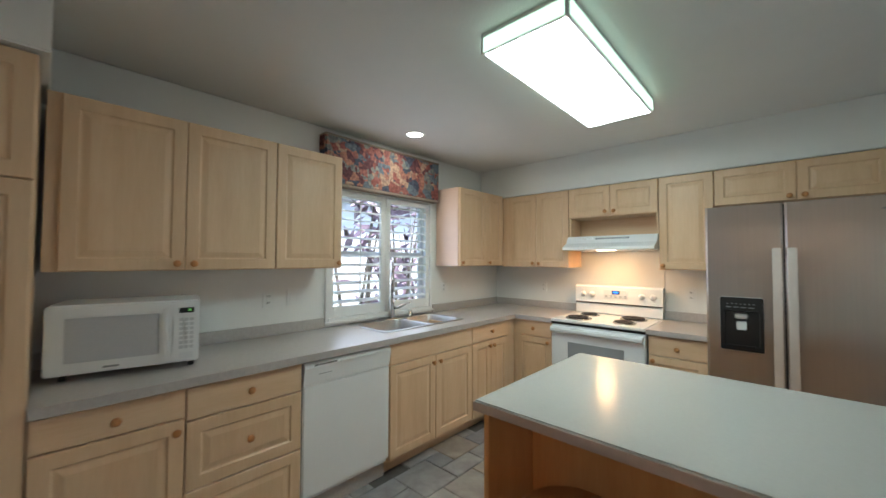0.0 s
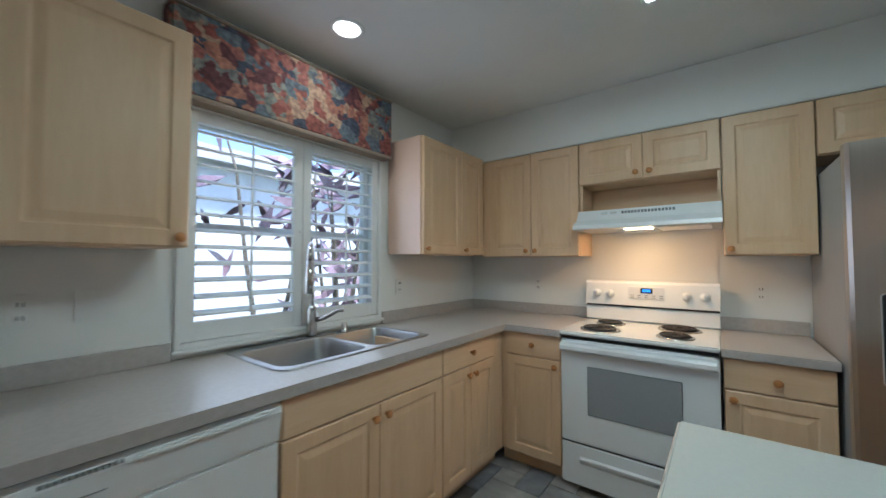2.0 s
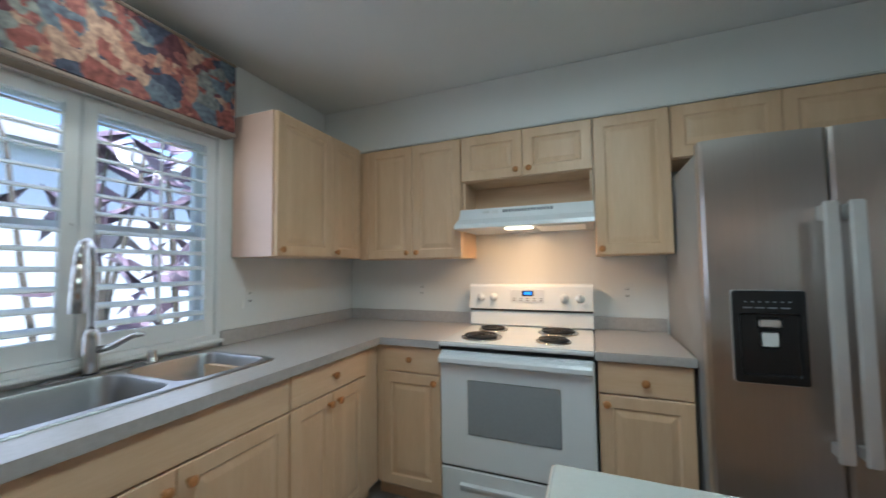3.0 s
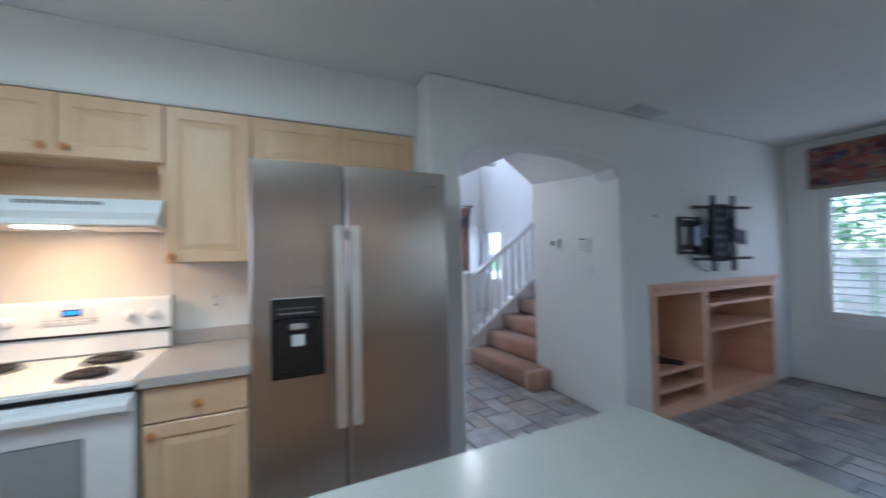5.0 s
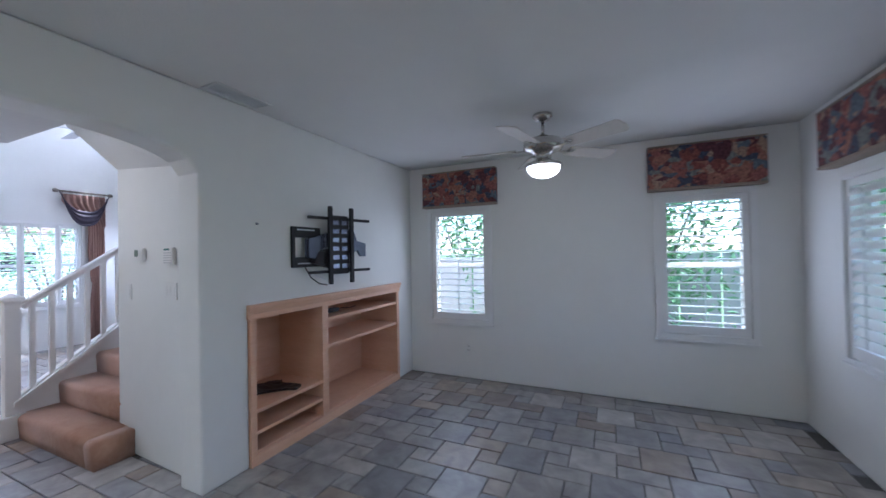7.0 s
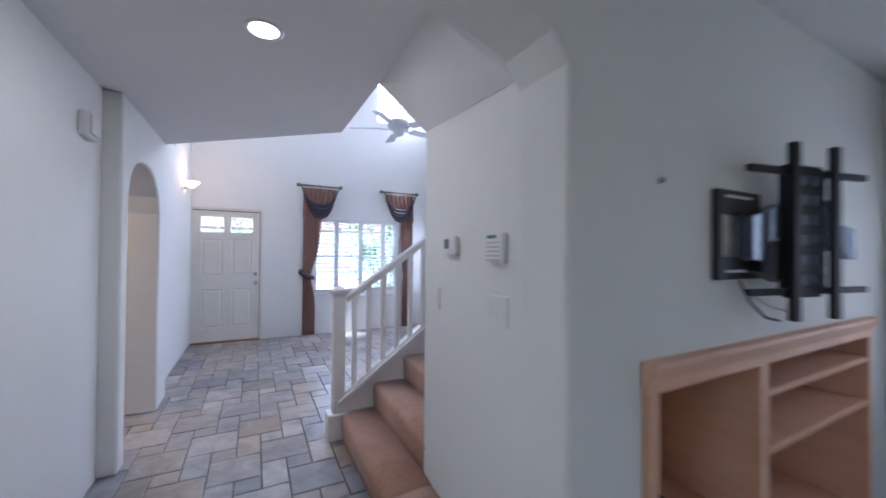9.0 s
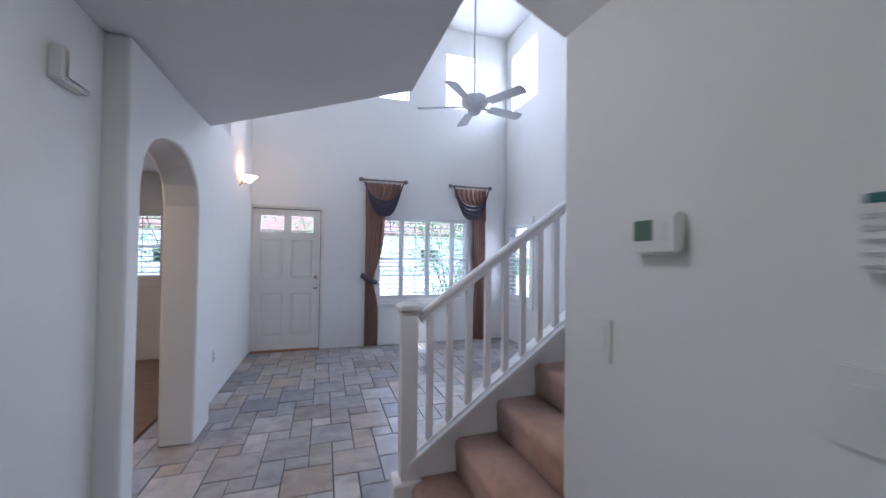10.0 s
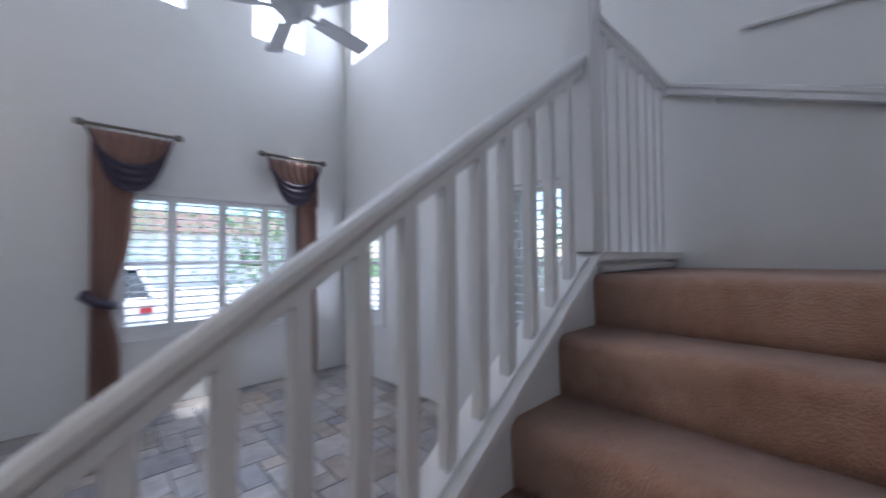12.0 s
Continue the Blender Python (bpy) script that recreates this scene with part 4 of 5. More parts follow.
tagged(part("printed_marks", bm, GREYW, bg), kind="stuff")
for x in (0.075, 0.16, 0.60, 0.69):
    bm = lathe(B(), [(0, 0.024), (0.018, 0.022), (0.021, 0.0), (0.027, 0.0), (0.027, -0.004), (0, -0.004)], 22, pose(x, 0.536, 1.105, 90))
    kb = part("control_knob", bm, WHITE, bg, "", True)
    boxp("grip", (x - 0.004, 0.508, 1.088, x + 0.004, 0.53, 1.122), PANELW, kb, 0.002)
for x, y, r in ((0.19, 0.14, 0.098), (0.19, 0.40, 0.078), (0.57, 0.40, 0.098), (0.57, 0.14, 0.078)):
    bm = lathe(B(), [(r * 0.2, 0.9172), (r * 0.8, 0.918), (r * 1.03, 0.921), (r * 1.12, 0.9235), (r * 1.15, 0.9185), (r * 1.15, 0.9165)], 32, pose(x, y, 0))
    pan = part("drip_pan", bm, CHROME, t, "", True)
    pts = []
    for k in range(84):
        a = k * 2 * math.pi / 21
        q = r * (0.22 + 0.76 * k / 83)
        pts.append((x + q * math.cos(a), y + q * math.sin(a), 0.931))
    part("coil", tube(B(), pts, 0.0058, 6), COIL, pan, "", True)

# ---- hood ----
t = thing("range_hood", pose(-1.295, 3.848, 0, 0, 0, 0), "slim white under-cabinet range hood, lamp lit", "range hood")
bm = sweep_x(B(), [(0, 1.655), (-0.335, 1.655), (-0.375, 1.59), (-0.455, 1.552), (-0.46, 1.53), (-0.45, 1.525), (0, 1.525)], 0.002, 0.767)
part("canopy", bm, WHITE, t)
bm = B()
for k in range(16):
    box(bm, 0.27 + k * 0.018, -0.357, 1.622, 0.282 + k * 0.018, -0.34, 1.638)
part("vent_grille", bm, GREYW, t)
for k in range(2):
    boxp("rocker_switch", (0.15 + k * 0.055, -0.359, 1.622, 0.19 + k * 0.055, -0.34, 1.638), PLATE, t, 0.002)
boxp("lamp_lens", (0.29, -0.40, 1.518, 0.44, -0.33, 1.5265), HOODL, t, 0.002)
boxp("grease_filter", (0.46, -0.40, 1.521, 0.72, -0.10, 1.5265), STEELH, t, 0.002)

# panel behind the range, outlets, switches
tagged(boxp("splash_panel", (-1.307, 3.842, 0.90, -0.553, 3.8495, 1.83), PLATE, None, 0.001), "pale laminate splash panel behind the range", "splash panel")


def plate(name, m, kind="outlet", w=0.072, label="white wall outlet"):
    t = thing(name, m, label, name.replace("_", " "))
    boxp("plate", (-w / 2, -0.006, -0.058, w / 2, 0.003, 0.058), PLATE, t, 0.003)
    if kind == "outlet":
        for z in (-0.022, 0.022):
            bm = lathe(B(), [(0, 0.0095), (0.015, 0.009), (0.016, 0.005)], 16, pose(0, 0, z, 90))
            s = part("socket", bm, PLATE, t)
            bm = box(B(), -0.0080, -0.0105, z - 0.007, -0.0046, -0.008, z + 0.008)
            box(bm, 0.0046, -0.0105, z - 0.007, 0.0080, -0.008, z + 0.008)
            part("slots", bm, SLOT, s)
    else:
        n = max(1, round(w / 0.06) - (1 if w < 0.1 else 0))
        for k in range(n):
            x = (k - (n - 1) / 2) * 0.046
            boxp("rocker", (x - 0.016, -0.0078, -0.033, x + 0.016, -0.004, 0.033), PLATE, t, 0.0012)
    return t


plate("wall_outlet", pose(-2.35, 1.137, 1.16, 0, 0, 90), label="white duplex outlet above the worktop")
plate("light_switch", pose(-2.35, 1.323, 1.165, 0, 0, 90), "switch", 0.118, "white double rocker switch by the window")
plate("wall_outlet", pose(-2.35, 2.89, 1.15, 0, 0, 90), label="white duplex outlet above the corner worktop by the window")
plate("wall_outlet", pose(-0.358, 3.85, 1.139), label="white duplex outlet beside the fridge")
plate("wall_outlet", pose(-1.72, 3.85, 1.14), label="white duplex outlet above the corner worktop")
plate("wall_outlet", pose(4.90, 2.60, 0.345, 0, 0, -90), label="white duplex outlet low on the wall")
plate("wall_outlet", pose(0.78, 7.54, 0.42, 0, 0, 90), label="white outlet low on the foyer wall")
plate("light_switch", pose(1.974, 9.27, 1.18), "switch", 0.165, "white triple rocker switch by the front door")
plate("light_switch", pose(2.4805, 4.345, 1.185, 0, 0, -92.95), "switch", 0.072, "white rocker switch on the hall wall")
plate("light_switch", pose(2.4515, 3.785, 1.205, 0, 0, -92.95), "switch", 0.165, "white triple rocker switch on the hall wall")

# ---- fridge ----
t = thing("refrigerator", pose(-0.153, 3.045, 0), "side-by-side stainless refrigerator with black ice dispenser", "refrigerator")
FW = 0.885
boxp("body", (0.005, 0.075, 0.02, FW - 0.005, 0.79, 1.755), material("fridge_side_grey", (0.34, 0.34, 0.34), 0.5, vary=0.03), t, 0.006)


def fridge_door(x0, x1):
    bm = B()
    pts = [(x0, 0.07), (x0, 0.018)]
    n = 10
    for k in range(n + 1):
        s = k / n
        pts.append((x0 + 0.012 + (x1 - x0 - 0.024) * s, 0.008 - 0.012 * math.sin(math.pi * s)))
    pts += [(x1, 0.018), (x1, 0.07)]
    prism(bm, pts, 0.09, 1.777)
    return bm


dl = part("freezer_door", fridge_door(0.0, 0.376), STEEL, t)
dr = part("fridge_door", fridge_door(0.382, FW), STEEL, t)
boxp("door_gap", (0.374, 0.03, 0.09, 0.384, 0.07, 1.77), BLACK, t, 0)
boxp("kick_grille", (0.01, 0.05, 0.0, FW - 0.01, 0.09, 0.085), BLACK, t, 0.002)
for x, p in ((0.346, dl), (0.412, dr)):
    bm = sweep_y(B(), [(x - 0.021, 0.65), (x + 0.021, 0.65), (x + 0.021, 1.508), (x - 0.021, 1.508)], -0.062, -0.046)
    bmesh.ops.bevel(bm, geom=bm.edges[:], offset=0.005, segments=2, affect="EDGES")
    box(bm, x - 0.014, -0.047, 0.66, x + 0.014, 0.004, 0.70, 0.003)
    box(bm, x - 0.014, -0.047, 1.447, x + 0.014, 0.004, 1.498, 0.003)
    part("handle", bm, STEELH, p)
bm = sweep_y(B(), rounded(0.072, 0.874, 0.285, 1.207, 0.012), -0.012, 0.0)
dsp = part("dispenser_bezel", bm, STEELH, dl)
bm = B()
loops = [[(x, y, z) for x, z in rounded(0.074 + d, 0.878 + d, 0.283 - d, 1.205 - d, 0.010)] for d, y in ((0, -0.011), (0, -0.0205), (0.003, -0.0225))]
loops += [[(x, y, z) for x, z in rounded(0.092 + d, 0.905 + d, 0.265 - d, 1.125 - d, 0.012)] for d, y in ((0, -0.0225), (0.003, -0.0160), (0.006, -0.0145))]
dp = part("dispenser", loft(bm, loops), BLACK, dl, "glossy black ice and water dispenser")
boxp("chute", (0.143, -0.026, 1.072, 0.213, -0.0135, 1.108), STEELH, dp, 0.008)
boxp("paddle", (0.152, -0.022, 1.005, 0.205, -0.0135, 1.060), PLATE, dp, 0.008)
boxp("drip_tray", (0.110, -0.034, 0.900, 0.247, -0.0215, 0.914), BLACKM, dp, 0.003)
bm = B()
for k in range(7):
    box(bm, 0.108 + k * 0.021, -0.0235, 1.163, 0.116 + k * 0.021, -0.0220, 1.168)
part("touch_marks", bm, GREYW, dp)
bm = B()
for k in range(4):
    box(bm, 0.104 + k * 0.036, -0.0235, 1.142, 0.130 + k * 0.036, -0.0220, 1.147)
part("lettering", bm, GREYW, dp)
boxp("badge", (0.755, -0.0035, 1.703, 0.815, 0.004, 1.712), GREYW, dr, 0)

# ---- microwave ----
t = thing("microwave_oven", pose(-1.985, 0.108, 0.929, 0, 0, 77) @ Matrix.Diagonal((0.97, 0.85, 1.03, 1)), "white countertop microwave oven on the worktop", "microwave")
boxp("body", (0, 0.02, 0.012, 0.545, 0.40, 0.295), WHITE, t, 0.008)
d = boxp("door", (0, 0, 0.014, 0.435, 0.02, 0.293), WHITE, t, 0.006)
boxp("door_window", (0.065, -0.003, 0.062, 0.385, 0.001, 0.243), material("microwave_screen", (0.50, 0.51, 0.53), 0.3, vary=0.05, scale=200), d, 0.004)
boxp("handle", (0.398, -0.022, 0.04, 0.425, 0.001, 0.27), WHITE, d, 0.008)
boxp("badge", (0.19, -0.0015, 0.030, 0.245, 0.0, 0.038), GREYW, d, 0)
p = boxp("control_panel", (0.437, 0.0, 0.014, 0.545, 0.02, 0.293), WHITE, t, 0.006)
boxp("display", (0.462, -0.002, 0.238, 0.522, 0.002, 0.262), BLACK, p, 0.001)
boxp("display_digits", (0.497, -0.003, 0.246, 0.512, 0.001, 0.256), glowing("green_digits", (0.3, 0.8, 0.2), 0.06), p, 0)
for r in range(7):
    for k in range(3):
        boxp("button", (0.463 + k * 0.021, -0.002, 0.075 + r * 0.021, 0.479 + k * 0.021, 0.001, 0.089 + r * 0.021), material("button_grey", (0.55, 0.56, 0.57), 0.4) if r + k == 0 else bpy.data.materials["button_grey"], p, 0)
boxp("open_button", (0.465, -0.003, 0.03, 0.52, 0.001, 0.058), PANELW, p, 0.002)
for x in (0.04, 0.50):
    for y in (0.05, 0.36):
        boxp("foot", (x, y, -0.0142, x + 0.025, y + 0.025, 0.013), BLACK, t, 0.002)

# ---- island ----
t = thing("kitchen_island", pose(0, 0, 0), "maple island with an off-white solid worktop and overhang", "island")
part("worktop", box(B(), -0.632, 1.197, 0.874, 0.895, 2.155, 0.914, 0.006, 3), QUARTZ, t)
EDGEB = material("pinkish_edge_band", (0.55, 0.43, 0.37), 0.3, vary=0.04, scale=40)
for d in ((-0.634, 1.195, 0.897, 1.199), (-0.634, 2.153, 0.897, 2.157), (-0.634, 1.199, -0.630, 2.153), (0.893, 1.199, 0.897, 2.153)):
    boxp("edge_band", (d[0], d[1], 0.876, d[2], d[3], 0.908), EDGEB, t, 0.001)
ORANGEW = material("amber_maple", (0.66, 0.30, 0.10), 0.4, scale=2.0, stretch=(6, 6, 0.8), color2=(0.74, 0.37, 0.14))
boxp("end_panel", (-0.607, 1.227, 0.0, -0.585, 2.115, 0.873), ORANGEW, t)
boxp("end_panel", (0.848, 1.227, 0.0, 0.870, 2.115, 0.873), ORANGEW, t)
boxp("back_panel", (-0.585, 1.545, 0.0, 0.848, 1.565, 0.873), ORANGEW, t)
boxp("body", (-0.583, 1.567, 0.10, 0.846, 2.095, 0.872), WOOD, t)
for k in range(3):
    d = front(t, "door", 0, 0.105, 0.47, 0.86, (0.43, 0.8))
    d.matrix_local = pose(0.842 - k * 0.474, 2.095, 0.0, 0, 0, 180) @ pose(0, 0, 0.105)
t = thing("bar_stool", pose(-0.28, 1.255, 0), "round-seated amber wooden stool under the island overhang", "stool")
part("seat", lathe(B(), [(0, 0.585), (0.15, 0.585), (0.174, 0.595), (0.178, 0.61), (0.166, 0.622), (0, 0.617)], 32), ORANGEW, t, "", True)
for k in range(4):
    a = radians(45 + 90 * k)
    part("leg", cyl(B(), (0.155 * math.cos(a), 0.155 * math.sin(a), 0), (0.10 * math.cos(a), 0.10 * math.sin(a), 0.59), 0.014, 0.017, 10), ORANGEW, t, "", True)
for k in range(4):
    a, b = radians(45 + 90 * k), radians(135 + 90 * k)
    z = 0.2 + 0.06 * (k % 2)
    part("stretcher", cyl(B(), (0.138 * math.cos(a), 0.138 * math.sin(a), z), (0.138 * math.cos(b), 0.138 * math.sin(b), z), 0.009, None, 8), ORANGEW, t, "", True)

# ---- ceiling fixtures ----
t = thing("fluorescent_light", pose(-0.563, 2.042, CZ), "boxy white ceiling light with a glowing diffuser", "ceiling light")
bm = B()
for d in ((-0.205, -0.62, -0.183, 0.62), (0.183, -0.62, 0.205, 0.62), (-0.183, -0.62, 0.183, -0.60), (-0.183, 0.60, 0.183, 0.62)):
    box(bm, d[0], d[1], -0.092, d[2], d[3], -0.0005, 0.002)
part("frame", bm, PLATE, t)
for x in (-0.2065, 0.2065):
    boxp("side_lens", (x - 0.001, -0.605, -0.088, x + 0.001, 0.605, -0.022), SIDELENS, t, 0)
for y in (-0.6215, 0.6215):
    boxp("side_lens", (-0.19, y - 0.001, -0.088, 0.19, y + 0.001, -0.022), SIDELENS, t, 0)
boxp("diffuser", (-0.190, -0.607, -0.0955, 0.190, 0.607, -0.085), DIFFUSER, t, 0.002)


def recessed(x, y, z):
    t = thing("recessed_light", pose(x, y, z), "round recessed ceiling downlight, lit", "downlight")
    part("trim_ring", lathe(B(), [(0.062, -0.0005), (0.085, -0.0005), (0.083, -0.005), (0.066, -0.006), (0.062, -0.002)], 32), PLATE, t, "", True)
    part("lens", lathe(B(), [(0.063, -0.003), (0.03, -0.006), (0, -0.007)], 32), BULB, t, "", True)


recessed(-1.955, 2.118, CZ)
recessed(1.655, 4.485, 2.43)
recessed(-0.3, 6.3, CZ)


def vent(name, m, w, h, n, label):
    t = thing(name, m, label, "air vent")
    bm = B()
    for d in ((0, 0, w, 0.02), (0, h - 0.02, w, h), (0, 0.02, 0.02, h - 0.02), (w - 0.02, 0.02, w, h - 0.02)):
        box(bm, d[0], -0.008, d[1], d[2], -0.0005, d[3], 0.002)
    part("frame", bm, PLATE, t)
    boxp("backing", (0.02, -0.002, 0.02, w - 0.02, -0.0005, h - 0.02), PANELW, t, 0)
    for k in range(n):
        z = 0.02 + (h - 0.04) * (k + 0.5) / n
        s = boxp("slat", (0.02, -0.0075, -0.005, w - 0.02, -0.0065, 0.005), PLATE, t, 0)
        s.matrix_local = pose(0, 0, z) @ pose(0, -0.005, 0, 35) @ pose(0, 0.007, 0)


vent("ceiling_vent", pose(2.37, 3.325, CZ, 90, 0, 0), 0.38, 0.16, 7, "white slatted ceiling air vent")
vent("wall_vent", pose(0.78, 7.62, 2.66, 0, 0, 90), 0.36, 0.18, 7, "white slatted wall air vent high in the foyer")


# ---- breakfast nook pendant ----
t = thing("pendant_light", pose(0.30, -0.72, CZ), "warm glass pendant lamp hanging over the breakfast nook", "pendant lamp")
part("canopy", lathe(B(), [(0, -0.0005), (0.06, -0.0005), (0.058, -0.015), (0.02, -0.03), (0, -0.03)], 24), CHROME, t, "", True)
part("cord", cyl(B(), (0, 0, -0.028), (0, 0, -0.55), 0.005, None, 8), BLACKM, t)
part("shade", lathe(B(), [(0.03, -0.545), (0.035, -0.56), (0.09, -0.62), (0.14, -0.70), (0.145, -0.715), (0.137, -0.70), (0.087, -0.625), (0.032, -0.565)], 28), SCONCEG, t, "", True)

# ---- window valances ----
def valance(m, w, h, label, depth=0.10):
    t = thing("window_valance", m, label, "valance")
    part("cornice", box(B(), 0, -depth, 0, w, -0.001, h, 0.012, 3), PRINT, t)
    boxp("bottom_piping", (0.0, -depth - 0.004, -0.012, w, -0.002, 0.008), PIPING, t, 0.005)
    boxp("top_piping", (0.0, -depth - 0.003, h - 0.006, w, -0.002, h + 0.006), PIPING, t, 0.004)
    return t


valance(pose(-2.35, 1.49, 2.005, 0, 0, 90), 1.23, 0.37, "padded floral print valance above the sink window")
valance(pose(4.90, 3.12, 1.965, 0, 0, -90), 0.89, 0.385, "padded floral print valance above a shutter")
valance(pose(4.90, 0.79, 1.965, 0, 0, -90), 0.86, 0.385, "padded floral print valance above a shutter")
valance(pose(4.38, -0.30, 1.965, 0, 0, 180), 1.95, 0.375, "long padded floral print valance above wide shutters")

# ---- living room ceiling fan ----
t = thing("ceiling_fan", pose(3.79, 1.555, CZ), "brushed nickel ceiling fan with pale blades and lit bowl", "ceiling fan")
part("canopy", lathe(B(), [(0, 0), (0.07, 0), (0.072, -0.02), (0.05, -0.045), (0.02, -0.055), (0, -0.055)], 28), CHROME, t, "", True)
part("downrod", cyl(B(), (0, 0, -0.05), (0, 0, -0.17), 0.012), CHROME, t, "", True)
part("motor_housing", lathe(B(), [(0.02, -0.15), (0.05, -0.165), (0.055, -0.18), (0.13, -0.195), (0.145, -0.215), (0.14, -0.23), (0.148, -0.245), (0.135, -0.265), (0.09, -0.285), (0.06, -0.30), (0.055, -0.345), (0.08, -0.355), (0, -0.355)], 32), CHROME, t, "", True)
part("light_rim", lathe(B(), [(0.06, -0.345), (0.13, -0.37), (0.135, -0.39), (0.125, -0.395), (0.1, -0.38)], 32), CHROME, t, "", True)
part("light_bowl", lathe(B(), [(0.122, -0.392), (0.115, -0.425), (0.085, -0.455), (0.045, -0.470), (0, -0.475)], 32), glowing("frosted_bowl", (1.0, 0.97, 0.92), 0.9), t, "", True)


def blade_mesh(l0, l1, w0, w1, pitch):
    bm = B()
    out = []
    for k in range(9):
        s = k / 8
        out.append((l0 + (l1 - l0) * s, (w0 + (w1 - w0) * s) / 2))
    pts = [(x, y) for x, y in out] + [(l1 + 0.02, w1 * 0.38), (l1 + 0.03, 0), (l1 + 0.02, -w1 * 0.38)] + [(x, -y) for x, y in out[::-1]]
    prism(bm, pts, -0.004, 0.004)
    bmesh.ops.rotate(bm, cent=(0, 0, 0), matrix=Matrix.Rotation(radians(pitch), 3, "X"), verts=bm.verts)
    return bm


def blades(t, z, count, start, me_b, me_i):
    for k in range(count):
        m = pose(0, 0, z, 0, 0, start + 360 / count * k)
        b = again("blade", me_b, t, m)
        again("blade_iron", me_i, b)


me_b = finish("blade", blade_mesh(0.21, 0.60, 0.12, 0.155, -13), FANB)
me_i = finish("blade_iron", box(box(B(), 0.11, -0.018, -0.012, 0.23, 0.018, -0.006, 0.002), 0.20, -0.04, -0.006, 0.26, 0.04, -0.001, 0.002), CHROME)
blades(t, -0.255, 5, -48, me_b, me_i)

# ---- media niche ----
t = thing("media_cabinet", pose(2.69, 3.335, 0), "built-in birch media cabinet with open shelves", "built-in shelves")
NW, ND = 1.895, 0.52
bm = B()
boxp("side_panel", (0.002, 0.01, 0.0, 0.03, ND, 1.04), BIRCH, t)
boxp("side_panel", (NW - 0.03, 0.01, 0.0, NW - 0.002, ND, 1.04), BIRCH, t)
boxp("back_panel", (0.03, ND - 0.012, 0.03, NW - 0.03, ND, 1.03), BIRCH, t, 0)
boxp("top_panel", (0.03, 0.02, 1.005, NW - 0.03, ND - 0.012, 1.03), BIRCH, t)
boxp("base_panel", (0.03, 0.02, 0.06, NW - 0.03, ND - 0.012, 0.085), BIRCH, t)
boxp("plinth", (0.0, -0.008, 0.0, NW, 0.012, 0.075), BIRCH, t)
boxp("divider", (0.685, 0.015, 0.085, 0.74, ND - 0.012, 1.005), BIRCH, t)
boxp("face_stile", (0.0, -0.008, 0.075, 0.045, 0.012, 1.0), BIRCH, t)
boxp("face_stile", (NW - 0.045, -0.008, 0.075, NW, 0.012, 1.0), BIRCH, t)
boxp("face_stile", (0.675, -0.008, 0.075, 0.745, 0.012, 1.0), BIRCH, t)
boxp("shelf", (0.045, 0.0, 0.352, 0.685, ND - 0.012, 0.376), BIRCH, t)
boxp("shelf", (0.045, 0.0, 0.205, 0.685, ND - 0.012, 0.229), BIRCH, t)
boxp("shelf", (0.74, 0.0, 0.862, NW - 0.045, ND - 0.012, 0.888), BIRCH, t)
boxp("shelf", (0.74, 0.0, 0.632, NW - 0.045, ND - 0.012, 0.658), BIRCH, t)
bm = sweep_x(B(), [(0.012, 1.0), (-0.010, 1.0), (-0.010, 1.035), (-0.016, 1.04), (-0.020, 1.05), (-0.030, 1.075), (-0.034, 1.08), (-0.034, 1.098), (0.012, 1.098)], -0.015, NW + 0.015)
part("crown_moulding", bm, BIRCH, t)
t = thing("power_strip", pose(3.52, 3.50, 0.889), "small black power strip on the upper shelf", "power strip")
boxp("body", (0, 0, 0, 0.26, 0.05, 0.035), BLACKM, t, 0.006)
for k in range(4):
    boxp("socket", (0.02 + k * 0.058, 0.012, 0.0345, 0.055 + k * 0.058, 0.04, 0.037), BLACK, t, 0)
part("cord", tube(B(), [(0.26, 0.025, 0.015), (0.36, 0.06, 0.012), (0.45, 0.02, 0.006), (0.56, 0.05, 0.006)], 0.005, 6), BLACKM, t)
t = thing("black_cable_tangle", pose(2.965, 3.585, 0.377) @ Matrix.Diagonal((1.12, 1.45, 1, 1)), "crumpled black strap lying on the shelf", "cable")
rnd = random.Random(5)
bm = B()
pts = [(-0.20, 0.0), (-0.13, 0.06), (-0.06, 0.05), (0.0, 0.10), (0.07, 0.11), (0.12, 0.085), (0.20, 0.07), (0.22, 0.03), (0.15, -0.01), (0.21, -0.06), (0.20, -0.13), (0.13, -0.15), (0.10, -0.10), (0.05, -0.06), (-0.02, -0.02), (-0.10, -0.01), (-0.19, -0.03)]
prism(bm, pts, 0, 0.008)
bmesh.ops.triangulate(bm, faces=bm.faces)
bmesh.ops.subdivide_edges(bm, edges=bm.edges[:], cuts=2, use_grid_fill=True)
for v in bm.verts:
    if v.co.z > 0.006:
        v.co.z += 0.012 * noise.noise(v.co * 30) + 0.008
part("strap", bm, BLACKM, t)
t = thing("wall_cable", pose(0, 0, 0), "thin dark cable looping inside the niche", "cable")
part("cable", tube(B(), [(3.56, 3.83, 0.63), (3.57, 3.82, 0.50), (3.62, 3.80, 0.44), (3.72, 3.78, 0.46), (3.78, 3.78, 0.45)], 0.004, 6), BLACKM, t)

